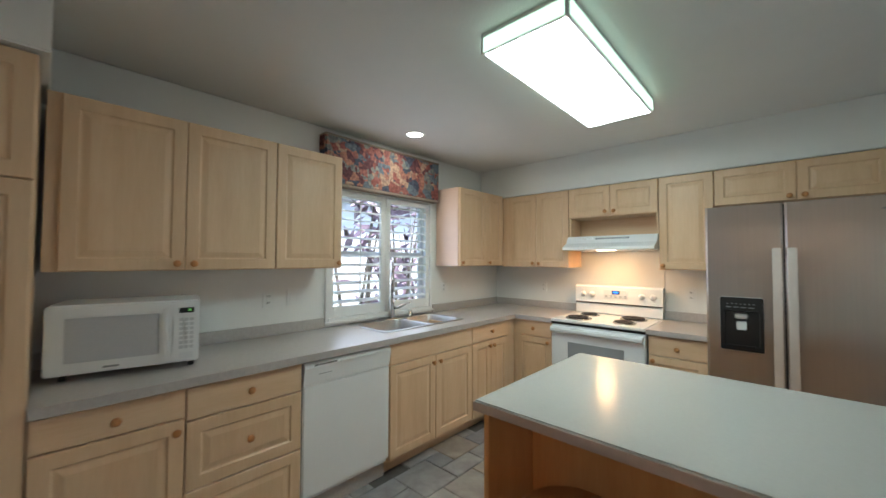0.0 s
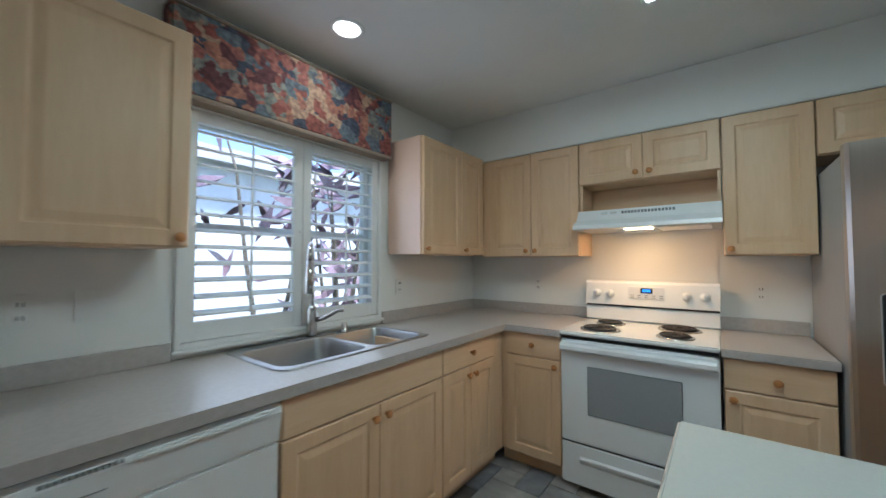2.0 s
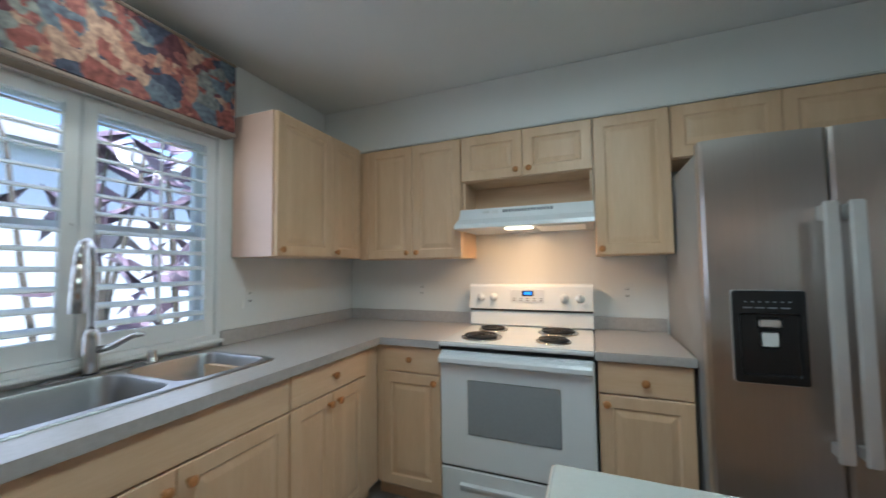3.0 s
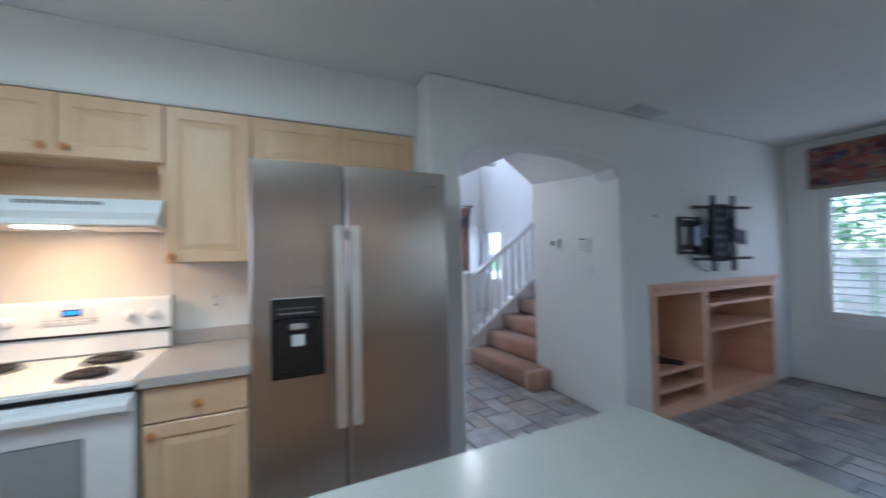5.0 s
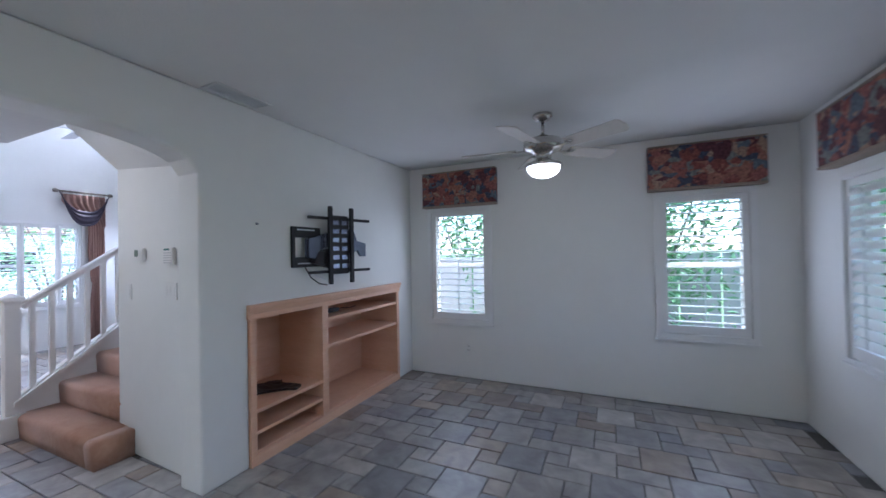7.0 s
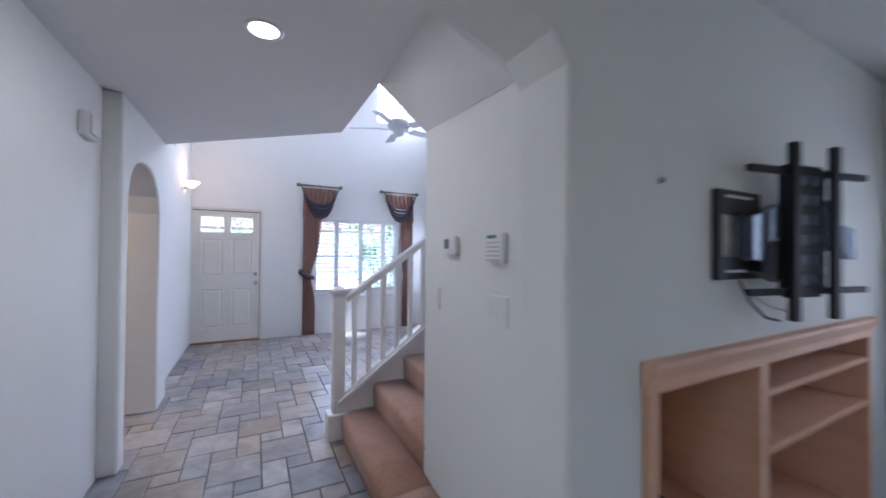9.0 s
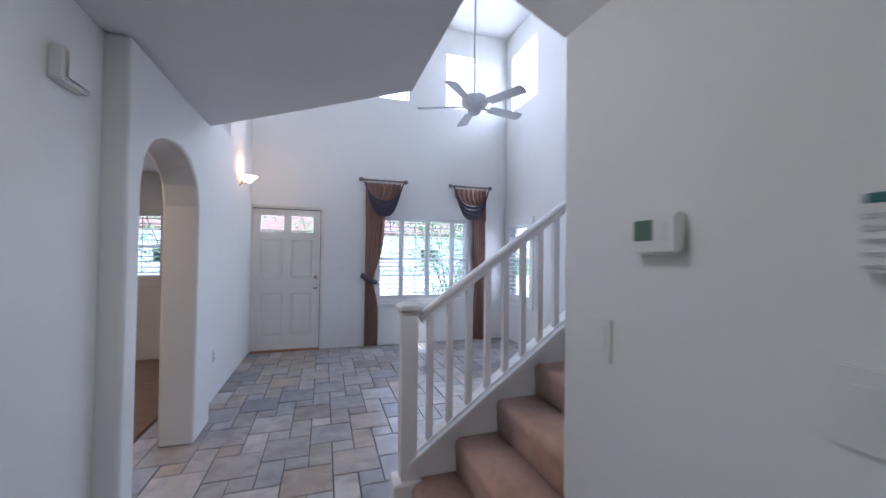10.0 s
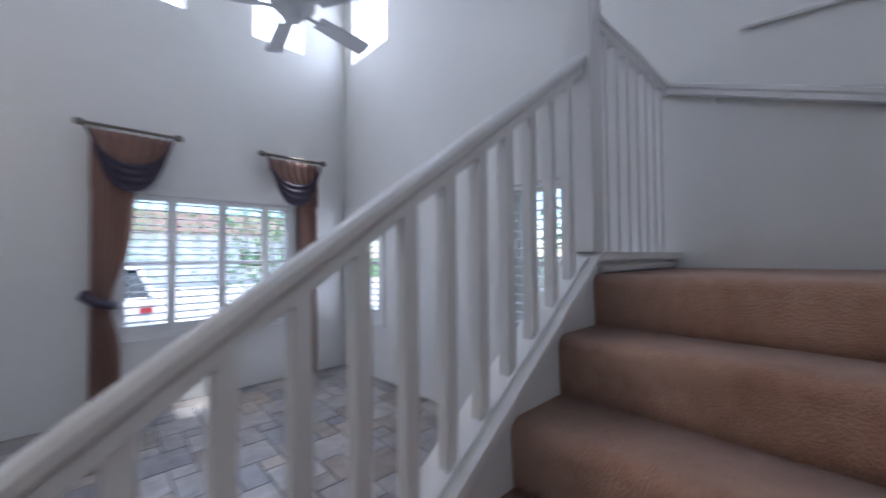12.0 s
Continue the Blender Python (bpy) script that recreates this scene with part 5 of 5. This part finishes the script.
# ---- television mount ----
t = thing("television_mount", pose(3.07, 3.343, -0.02), "black articulated television wall mount, empty", "wall mount")
bm = B()
for d in ((-0.02, 1.355, 0.012, 1.675), (0.25, 1.355, 0.28, 1.675), (0.012, 1.355, 0.25, 1.435), (0.012, 1.590, 0.25, 1.675)):
    box(bm, d[0], -0.022, d[1], d[2], -0.001, d[3], 0.003)
wp = part("wall_plate", bm, BLACKM, t)
for z in (1.385, 1.652):
    boxp("plate_slot", (0.03, -0.0245, z - 0.005, 0.21, -0.0215, z + 0.005), PANELW, wp, 0)
for pts, mat in (([(0.105, 1.43), (0.165, 1.42), (0.20, 1.48), (0.34, 1.53), (0.34, 1.64), (0.22, 1.61), (0.105, 1.58)], MOUNT), ([(0.16, 1.385), (0.34, 1.34), (0.34, 1.50), (0.205, 1.475)], BLACKM)):
    part("arm", sweep_y(B(), pts, -0.072, -0.024), mat, t)
boxp("pivot_cover", (0.095, -0.060, 1.425, 0.150, -0.0225, 1.585), MOUNT, t, 0.008)
swing = pose(0.412, -0.122, 0, 0, 0, -11)
tm = []
tm.append(boxp("swivel_block", (-0.105, 0.004, 1.285, 0.105, 0.050, 1.785), BLACKM, t, 0.012))
tm.append(part("wing_cover", sweep_y(B(), [(0.125, 1.66), (0.17, 1.64), (0.20, 1.57), (0.30, 1.55), (0.30, 1.43), (0.25, 1.43), (0.21, 1.49), (0.125, 1.46)], 0.018, 0.052), MOUNT, t))
for z in (1.31, 1.755):
    tm.append(boxp("cross_bar", (-0.31, -0.002, z - 0.012, 0.335, 0.020, z + 0.012), BLACKM, t, 0.002))
for x in (-0.115, 0.108):
    tm.append(boxp("upright_bar", (x - 0.018, -0.028, 1.205, x + 0.018, -0.002, 1.855), BLACKM, t, 0.003))
for k in range(6):
    for x in (-0.083, 0.013):
        tm.append(boxp("slot_rung", (x, 0.0005, 1.335 + k * 0.074, x + 0.070, 0.0045, 1.372 + k * 0.074), MOUNT, t, 0))
for ob in tm:
    ob.matrix_local = swing
part("cable", tube(B(), [(0.10, -0.03, 1.352), (0.14, -0.05, 1.27), (0.22, -0.06, 1.215), (0.30, -0.07, 1.20)], 0.005, 6), BLACKM, t)
part("cable", tube(B(), [(0.12, -0.03, 1.352), (0.20, -0.05, 1.28), (0.27, -0.06, 1.25), (0.33, -0.09, 1.235)], 0.004, 6), PANELW, t)
tagged(part("wall_hook", cyl(B(), (2.76, 3.344, 1.655), (2.76, 3.330, 1.655), 0.010, 0.007, 12), GREYW), "small grey wall plug beside the mount", "wall plug")

# ---- hall wall devices ----
t = thing("thermostat", pose(2.4735, 4.218, 1.412, 0, 0, -92.95), "white wall thermostat with a grey display", "thermostat")
boxp("body", (0, -0.026, 0, 0.125, -0.001, 0.088), PLATE, t, 0.006)
boxp("display", (0.010, -0.0275, 0.030, 0.062, -0.025, 0.076), GREENLCD, t, 0.001)
for k in range(2):
    boxp("button", (0.085, -0.028, 0.03 + k * 0.022, 0.10, -0.025, 0.045 + k * 0.022), PANELW, t, 0.001)
t = thing("alarm_keypad", pose(2.453, 3.828, 1.385, 0, 0, -92.95), "white ribbed alarm keypad with a small green display", "keypad")
boxp("body", (0, -0.022, 0, 0.118, -0.001, 0.112), PLATE, t, 0.004)
boxp("display", (0.008, -0.0235, 0.093, 0.075, -0.021, 0.106), TEALLCD, t, 0.001)
for k in range(5):
    boxp("grille_slot", (0.006, -0.0232, 0.008 + k * 0.0165, 0.100, -0.021, 0.014 + k * 0.0165), RIBGREY, t, 0)
t = thing("door_chime", pose(0.78, 5.265, 2.045, 0, 0, 90), "white plastic door chime box on the hall wall", "door chime")
boxp("body", (0, -0.05, 0, 0.17, -0.001, 0.13), PLATE, t, 0.006)
boxp("cover", (0.012, -0.056, 0.012, 0.158, -0.049, 0.118), PLATE, t, 0.004)

# ---- front door ----
t = thing("door_1", pose(0.795, 9.30, 0), "closed cream six-panel front door with two lights", "front door")
DW_, DH = 0.92, 2.045
cols, rowsz = ((0.105, 0.41), (0.51, 0.815)), ((0.22, 0.84), (1.035, 1.62))
bm = B()
for a, b in ((0, 0.105), (0.41, 0.51), (0.815, DW_)):
    box(bm, a, 0, 0.02, b, 0.04, DH)
for a, b in cols:
    for p, q in ((0.02, 0.22), (0.84, 1.035), (1.62, 1.715), (1.955, DH)):
        box(bm, a, 0, p, b, 0.04, q)
part("door_leaf", bm, DOORP, t)
for a, b in cols:
    for p, q in rowsz:
        pm = panel_mesh(b - a, q - p, 0.016, 0.012)
        d = part("door_panel", pm, DOORP, t)
        d.matrix_local = pose(a, 0.026, p)
    g = boxp("pane", (a, 0.018, 1.715, b, 0.023, 1.955), GLASS, t, 0)
    g.visible_shadow = False
bm = lathe(B(), [(0, 0.055), (0.022, 0.052), (0.028, 0.04), (0.022, 0.028), (0.01, 0.022), (0.01, 0.008), (0.03, 0.004), (0.03, 0)], 20, pose(0.857, 0, 0.915, 90))
part("door_knob", bm, CHROME, t, "brushed nickel knob", True)
bm = lathe(B(), [(0, 0.016), (0.022, 0.014), (0.027, 0)], 20, pose(0.855, 0, 1.06, 90))
part("deadbolt", bm, CHROME, t, "", True)
t = thing("door_frame", pose(0.79, 9.27, 0), "cream painted door casing with timber threshold", "door frame")
bm = B()
for d in ((0.937, 0.0, 0.968, 2.075), (-0.008, 2.075, 0.968, 2.098)):
    box(bm, d[0], -0.014, d[1], d[2], 0.0, d[3], 0.004)
part("casing", bm, DOORP, t)
bm = box(B(), -0.003, 0.0, 0.0, 0.006, 0.14, 2.07)
box(bm, 0.926, 0.0, 0.0, 0.935, 0.14, 2.07)
box(bm, 0.006, 0.0, 2.055, 0.926, 0.14, 2.073)
part("jamb", bm, DOORP, t)
# dark strip filling the gap above and beside the door leaf
bm = box(B(), 0.006, 0.026, 2.046, 0.926, 0.05, 2.0545)
box(bm, 0.9195, 0.026, 0.03, 0.9255, 0.05, 2.046)
part("dark_gap_strip", bm, SLOT, t)
boxp("threshold", (0.0, -0.03, 0.0, 0.935, 0.14, 0.022), BRASS, t, 0.006)

# ---- wall sconce ----
t = thing("wall_sconce", pose(0.78, 8.48, 2.255, 0, 0, 90), "small flared glass wall sconce, lit warm", "wall lamp")
part("back_plate", lathe(B(), [(0, 0.02), (0.035, 0.016), (0.045, 0)], 20, pose(0, 0, 0, 90)), CHROME, t, "", True)
part("arm", tube(B(), [(0, -0.01, 0), (0, -0.06, -0.01), (0, -0.09, 0.01)], 0.009, 8), CHROME, t, "", True)
part("shade", lathe(B(), [(0.0, 0.0), (0.03, 0.005), (0.05, 0.03), (0.075, 0.06), (0.105, 0.082), (0.102, 0.084), (0.07, 0.066), (0.045, 0.04), (0.0, 0.012)], 28, pose(0, -0.10, 0.0)), SCONCEG, t, "", True)


# ---- drapes ----
def drape(x0, x1, label, tie):
    rod = thing("curtain_rod", pose(x0, 9.27, 2.55), "short pewter curtain rod with ball finials", "curtain rod", "rods over the front window")
    w = x1 - x0
    part("rod", cyl(B(), (0.03, -0.075, 0), (w - 0.03, -0.075, 0), 0.014), RODM, rod, "", True)
    for x in (0.02, w - 0.02):
        part("finial", lathe(B(), [(0, -0.04), (0.026, -0.028), (0.034, 0), (0.026, 0.028), (0, 0.04)], 14, pose(x, -0.075, 0, 0, 90)), RODM, rod, "", True)
    for x in (0.12, w - 0.12):
        part("bracket", tube(B(), [(x, -0.001, 0), (x, -0.075, 0)], 0.008, 8), RODM, rod)
    n = 7
    for k in range(n):
        x = 0.10 + (w - 0.2) * k / (n - 1)
        bm = B()
        tube(bm, [(x, -0.075 + 0.024 * math.cos(a), -0.006 + 0.024 * math.sin(a)) for a in [2 * math.pi * j / 12 for j in range(13)]], 0.003, 5)
        part("ring", bm, RODM, rod)
    t = thing("drape", pose(x0, 9.27, 0), label, "curtain", "drapes at the front window")
    nx, nz = 64, 40
    verts, faces = [], []
    for j in range(nz + 1):
        z = 0.02 + (2.51 - 0.02) * j / nz
        # the cloth is gathered to one side below the swag
        if z > 2.0:
            a, b = 0.09, w - 0.09
            s = (z - 2.0) / 0.51
            hi = (0.54 if tie else 0.40) + (0.46 if tie else 0.60) * min(1, s * 1.4)
            a, b = 0.09, 0.09 + (w - 0.18) * hi
        else:
            zt = 1.05
            pinch = math.exp(-((z - zt) / 0.28) ** 2)
            lo = 0.36 if z < zt else 0.40 + (0.14 * (z - zt) / 0.95 if tie else 0)
            b = 0.10 + (w - 0.18) * (lo - (0.16 if tie else 0.06) * pinch)
            a = 0.10
        if tie is None:
            a, b = w - b, w - a
        for i in range(nx + 1):
            u = i / nx
            amp = 0.018 + 0.008 * math.sin(j * 0.13 + i * 0.05)
            y = -0.075 + amp * math.sin(u * 2 * math.pi * (7 if z > 2 else 6.5) + 0.5 * math.sin(z * 2.2)) + 0.006 * math.sin(z * 5 + u * 9)
            verts.append((a + (b - a) * u, y, z))
    for j in range(nz):
        for i in range(nx):
            p = j * (nx + 1) + i
            faces.append((p, p + 1, p + nx + 2, p + nx + 1))
    me = bpy.data.meshes.new("panel")
    me.from_pydata(verts, [], faces)
    me.materials.append(DRAPE)
    for p in me.polygons:
        p.use_smooth = True
    ob = again("panel", me, t)
    so = ob.modifiers.new("cloth", "SOLIDIFY")
    so.thickness = 0.003
    # scarf swag with folds hanging from both ends of the rod
    verts, faces = [], []
    nx, nr = 40, 14
    for r in range(nr + 1):
        for i in range(nx + 1):
            u = i / nx
            q = r / nr
            sag0, sag1 = 0.30, 0.50
            base = (sag0 + (sag1 - sag0) * q)
            s = 1 - abs(2 * u - 1) ** 2.7
            x = 0.05 + (w - 0.10) * u + (0.02 * (1 - 2 * u)) * q * 2
            z = 2.53 - base * s - 0.16 * q * (0.35 if abs(2 * u - 1) > 0.9 else 0.5) * (1 - s * 0.5)
            y = -0.115 - 0.03 * s - 0.016 * math.sin(q * math.pi * 7) - 0.02 * math.sin(q * math.pi)
            verts.append((x, y, z))
    for r in range(nr):
        for i in range(nx):
            p = r * (nx + 1) + i
            faces.append((p, p + 1, p + nx + 2, p + nx + 1))
    me = bpy.data.meshes.new("swag")
    me.from_pydata(verts, [], faces)
    me.materials.append(SWAG)
    for p in me.polygons:
        p.use_smooth = True
    ob = again("swag", me, t)
    so = ob.modifiers.new("cloth", "SOLIDIFY")
    so.thickness = 0.006
    if tie:
        bm = tube(B(), [(0.07, -0.02, 1.10), (0.06, -0.09, 1.08), (0.14, -0.125, 1.02), (0.25, -0.105, 0.985), (0.27, -0.06, 0.98)], [0.03, 0.04, 0.042, 0.035, 0.03], 8)
        part("tie_back", bm, SWAG, t, "", True)


drape(2.265, 2.99, "copper brown drape tied back under a plum swag", True)
drape(3.705, 4.45, "copper brown drape hanging under a plum swag", None)

# ---- stair ----
t = thing("staircase", pose(0, 0, 0), "carpeted straight stair flight up to a landing", "stairs")
NX = [2.232 + 0.2562 * k for k in range(7)] + [4.755]
NZ = [0.1873 * (k + 1) for k in range(7)]
for k in range(7):
    x0, x1, z1 = NX[k], NX[k + 1] + (0.06 if k < 6 else 0), NZ[k]
    z0 = 0.0 if k == 0 else NZ[k - 1] - 0.02
    r = 0.042
    prof = [(x1, z0), (x0 + 0.010, z0), (x0 + 0.006, z0 + 0.06)]
    for j in range(7):
        a = radians(-180 - 15 * j)
        prof.append((x0 + r + r * math.cos(a), z1 - r + r * math.sin(a)))
    prof += [(x1, z1)]
    bm = sweep_y(B(), prof, 4.402, 5.502)
    if k == 0:
        sweep_y(bm, [(min(x, 2.478), z) for x, z in prof], 4.285, 4.402)
    part("carpet_step", bm, CARPET, t, "", True)
# stringer wall with sloping cap
SL = 0.7135
st = thing("stair_stringer", pose(0, 0, 0), "white boxed stair stringer with sloping cap rail", "stair stringer")
capz = lambda x: 1.40 + (x - 3.78) * SL
bm = sweep_y(B(), [(2.20, 0), (4.755, 0), (4.755, 1.36), (3.77, 1.36), (3.765, capz(3.765) - 0.03), (2.20, capz(2.20) - 0.03)], 5.505, 5.58)
part("side_board", bm, TRIM, st)
bm = sweep_y(B(), [(2.22, capz(2.22) - 0.03), (3.77, capz(3.77) - 0.03), (3.77, capz(3.77)), (2.22, capz(2.22))], 5.468, 5.602)
sweep_y(bm, [(3.77, 1.362), (4.755, 1.362), (4.755, 1.394), (3.77, 1.394)], 5.468, 5.602)
part("cap", bm, TRIM, st)
bm = sweep_y(B(), [(2.26, capz(2.26) - 0.002), (3.728, capz(3.728) - 0.002), (3.728, capz(3.728) + 0.014), (2.26, capz(2.26) + 0.014)], 5.500, 5.556)
part("shoe_rail", bm, TRIM, st)
boxp("landing_trim", (3.80, 5.486, 1.315, 4.755, 5.504, 1.345), TRIM, st, 0.004)
boxp("floor_plinth", (2.135, 5.455, 0.0, 2.29, 5.60, 0.19), TRIM, st, 0.006)


def newel(x, y, z0, z1, w, name, label):
    t = thing(name, pose(x, y, z0), label, "newel post")
    h = z1 - z0
    boxp("post", (-w / 2, -w / 2, 0, w / 2, w / 2, h - 0.075), TRIM, t, 0.004)
    boxp("collar", (-w / 2 - 0.008, -w / 2 - 0.008, h - 0.085, w / 2 + 0.008, w / 2 + 0.008, h - 0.065), TRIM, t, 0.004)
    bm = box(B(), -w / 2 - 0.022, -w / 2 - 0.022, h - 0.065, w / 2 + 0.022, w / 2 + 0.022, h - 0.035, 0.006)
    q = w / 2 + 0.016
    a = [bm.verts.new(p) for p in ((-q, -q, h - 0.036), (q, -q, h - 0.036), (q, q, h - 0.036), (-q, q, h - 0.036))]
    b = bm.verts.new((0, 0, h))
    for k in range(4):
        bm.faces.new((a[k], a[(k + 1) % 4], b))
    part("cap", bm, TRIM, t)


newel(2.218, 5.528, 0.19, 1.166, 0.088, "newel_post", "white square newel post with a pyramid cap")
newel(3.775, 5.525, 1.394, 2.445, 0.092, "newel_post", "white square landing post with a pyramid cap")

rt = thing("stair_railing", pose(0, 0, 0), "white painted stair railing with square balusters", "railing")
railz = lambda x: 1.084 + (x - 2.27) * SL


def rail_profile(bm, p0, p1):
    p0, p1 = Vector(p0), Vector(p1)
    d = (p1 - p0).normalized()
    side = d.cross(Vector((0, 0, 1))).normalized()
    up = side.cross(d)
    prof = [(-0.022, -0.06), (0.022, -0.06), (0.022, -0.036), (0.032, -0.028), (0.034, -0.012), (0.022, -0.002), (0, 0.0), (-0.022, -0.002), (-0.034, -0.012), (-0.032, -0.028), (-0.022, -0.036)]
    a = [bm.verts.new(p0 + side * s + up * u) for s, u in prof]
    b = [bm.verts.new(p1 + side * s + up * u) for s, u in prof]
    bm.faces.new(a)
    bm.faces.new(b[::-1])
    for k in range(len(a)):
        j = (k + 1) % len(a)
        bm.faces.new((a[j], a[k], b[k], b[j]))
    return bm


part("handrail", rail_profile(B(), (2.26, 5.528, railz(2.26)), (3.728, 5.528, railz(3.728))), TRIM, rt)
part("handrail", rail_profile(B(), (3.822, 5.528, 2.335), (4.757, 5.528, 2.335)), TRIM, rt)
for k in range(12):
    x = 2.340 + k * 0.1175
    bm = B()
    w = 0.017
    zb0, zb1, zt0, zt1 = capz(x - w) - 0.004, capz(x + w) - 0.004, railz(x - w) - 0.064, railz(x + w) - 0.064
    a = [bm.verts.new((x + sx * w, 5.528 + sy * w, z)) for sx, sy, z in ((-1, -1, zb0), (1, -1, zb1), (1, 1, zb1), (-1, 1, zb0))]
    b = [bm.verts.new((x + sx * w, 5.528 + sy * w, z)) for sx, sy, z in ((-1, -1, zt0), (1, -1, zt1), (1, 1, zt1), (-1, 1, zt0))]
    bm.faces.new(a)
    bm.faces.new(b)
    for i in range(4):
        bm.faces.new((a[i], a[(i + 1) % 4], b[(i + 1) % 4], b[i]))
    part("baluster", bm, TRIM, rt)
for k in range(7):
    x = 3.93 + k * 0.115
    boxp("baluster", (x - 0.016, 5.512, 1.392, x + 0.016, 5.544, 2.277), TRIM, rt, 0.002)
# bracketed rail profile stands in for the ledge on this wall
hr = thing("wall_ledge_rail", pose(0, 0, 0), "white sloping rail standing in for the stairwell wall ledge", "handrail")
part("rail", rail_profile(B(), (4.725, 5.50, 2.335), (4.725, 4.45, 1.93)), TRIM, hr)
for y in (5.3, 4.7):
    z = 1.93 + (y - 4.45) * 0.387
    part("bracket", tube(B(), [(4.759, y, z - 0.09), (4.735, y, z - 0.09), (4.725, y, z - 0.06)], 0.007, 8), TRIM, hr)
up = thing("upper_stair_panel", pose(0, 0, 0), "slanted painted side panel of the upper flight", "stair panel")
bm = B()
_a = [bm.verts.new((4.735, y, z)) for y, z in ((5.19, 2.50), (4.42, 2.42), (4.42, 3.6), (5.19, 3.6))]
_b = [bm.verts.new((4.759, y, z)) for y, z in ((5.19, 2.50), (4.42, 2.42), (4.42, 3.6), (5.19, 3.6))]
bm.faces.new(_a)
bm.faces.new(_b[::-1])
for k in range(4):
    bm.faces.new((_a[k], _b[k], _b[(k + 1) % 4], _a[(k + 1) % 4]))
part("panel", bm, WALL, up)
part("edge_trim", tube(B(), [(4.735, 5.19, 2.50), (4.735, 4.42, 2.42)], 0.014, 8), TRIM, up)

# ---- foyer fan ----
t = thing("ceiling_fan", pose(3.41, 7.48, 5.01), "white five-blade ceiling fan on a long rod", "ceiling fan")
part("canopy", lathe(B(), [(0, 0.19), (0.075, 0.19), (0.07, 0.16), (0.03, 0.10), (0, 0.10)], 24), FANW, t, "", True)
part("downrod", cyl(B(), (0, 0, 0.11), (0, 0, -1.75), 0.012), FANW, t, "", True)
part("motor_housing", lathe(B(), [(0.02, -1.70), (0.06, -1.73), (0.13, -1.745), (0.155, -1.77), (0.155, -1.83), (0.13, -1.86), (0.08, -1.875), (0.075, -1.92), (0.05, -1.945), (0, -1.95)], 32), FANW, t, "", True)
me_b = finish("blade", blade_mesh(0.21, 0.65, 0.12, 0.15, -13), FANW)
me_i = finish("blade_iron", box(B(), 0.12, -0.02, -0.012, 0.26, 0.02, -0.005, 0.002), FANW)
blades(t, -1.85, 5, 10, me_b, me_i)

# ---- drive ----
parked_car(pose(2.28, 12.6, -0.16))
street_house(pose(-10.0, 30.2, -0.2))

# ---- floor tiles ----
# three-size pattern: a large square, a half tile and a small square repeat on a slanting lattice
UX, UY = 0.1536, 0.1477
rnd = random.Random(11)
X0, Y0, X1, Y1 = -2.36, -1.2, 4.905, 9.275
solid = lambda x, y: (x < -1.83 and y < 3.9) or (x > 2.60 and 3.50 < y < 5.35) or (y > 4.0 and x < 0.40) or (x < 0.55 and 3.35 < y < 4.05) or (x > 1.95 and y < -0.32)
tiles = []
for i in range(-40, 41):
    for j in range(-60, 61):
        ca, cb = 3 * i + j, 2 * j - i
        for da, db, w, h in ((0, 0, 2, 2), (2, 0, 1, 1), (2, 1, 1, 2)):
            # cell corner: columns run towards -y, rows towards -x
            x1, y1 = 3.84 - (cb + db) * UX, 1.40 - (ca + da) * UY
            x, y = x1 - w * UX, y1 - h * UY
            xe, ye = X1 - (0.12 if y > 3.3 else 0), Y1
            # tiles at the edges of the floor are cut to fit
            x, y, x1, y1 = max(x, X0), max(y, Y0), min(x1, xe), min(y1, ye)
            if x1 - x > 0.015 and y1 - y > 0.015 and not solid((x + x1) / 2, (y + y1) / 2):
                if x1 - x < w * UX - 0.001 or y1 - y < h * UY - 0.001:
                    w, h = (x1 - x) / UX, (y1 - y) / UY
                tiles.append((x, y, w, h))
tiles.sort()


def tile_rings(w, h):
    g = 0.0034
    return [[(d, d, z), (w * UX - d, d, z), (w * UX - d, h * UY - d, z), (d, h * UY - d, z)] for d, z in ((g, -0.014), (g, -0.0035), (g + 0.004, 0.0))]


floor_ob = bpy.data.objects["floor"]
shape = {s: finish("tile", loft(B(), tile_rings(*s)), TILE) for s in ((1, 1), (1, 2), (2, 2))}
near = [q for q in tiles if (q[2], q[3]) in shape and (0.75 < q[0] < 2.5 and 2.6 < q[1] < 8.0 or 2.5 < q[0] < 4.4 and 0.9 < q[1] < 3.3)]
chosen = set(near[:300])
far = B()
for q in tiles:
    x, y, w, h = q
    dz = rnd.uniform(-0.0012, 0.0012)
    if q in chosen:
        again("tile", shape[(w, h)], floor_ob, pose(x, y, dz))
    else:
        rows = [[far.verts.new((x + a, y + b, z + dz)) for a, b, z in ring] for ring in tile_rings(w, h)]
        for r0, r1 in zip(rows, rows[1:]):
            for k in range(4):
                far.faces.new((r0[k], r0[(k + 1) % 4], r1[(k + 1) % 4], r1[k]))
        far.faces.new(rows[-1])
tagged(part("tile_field", far, TILEJ, floor_ob, "slate-look floor tiles"), kind="stuff")
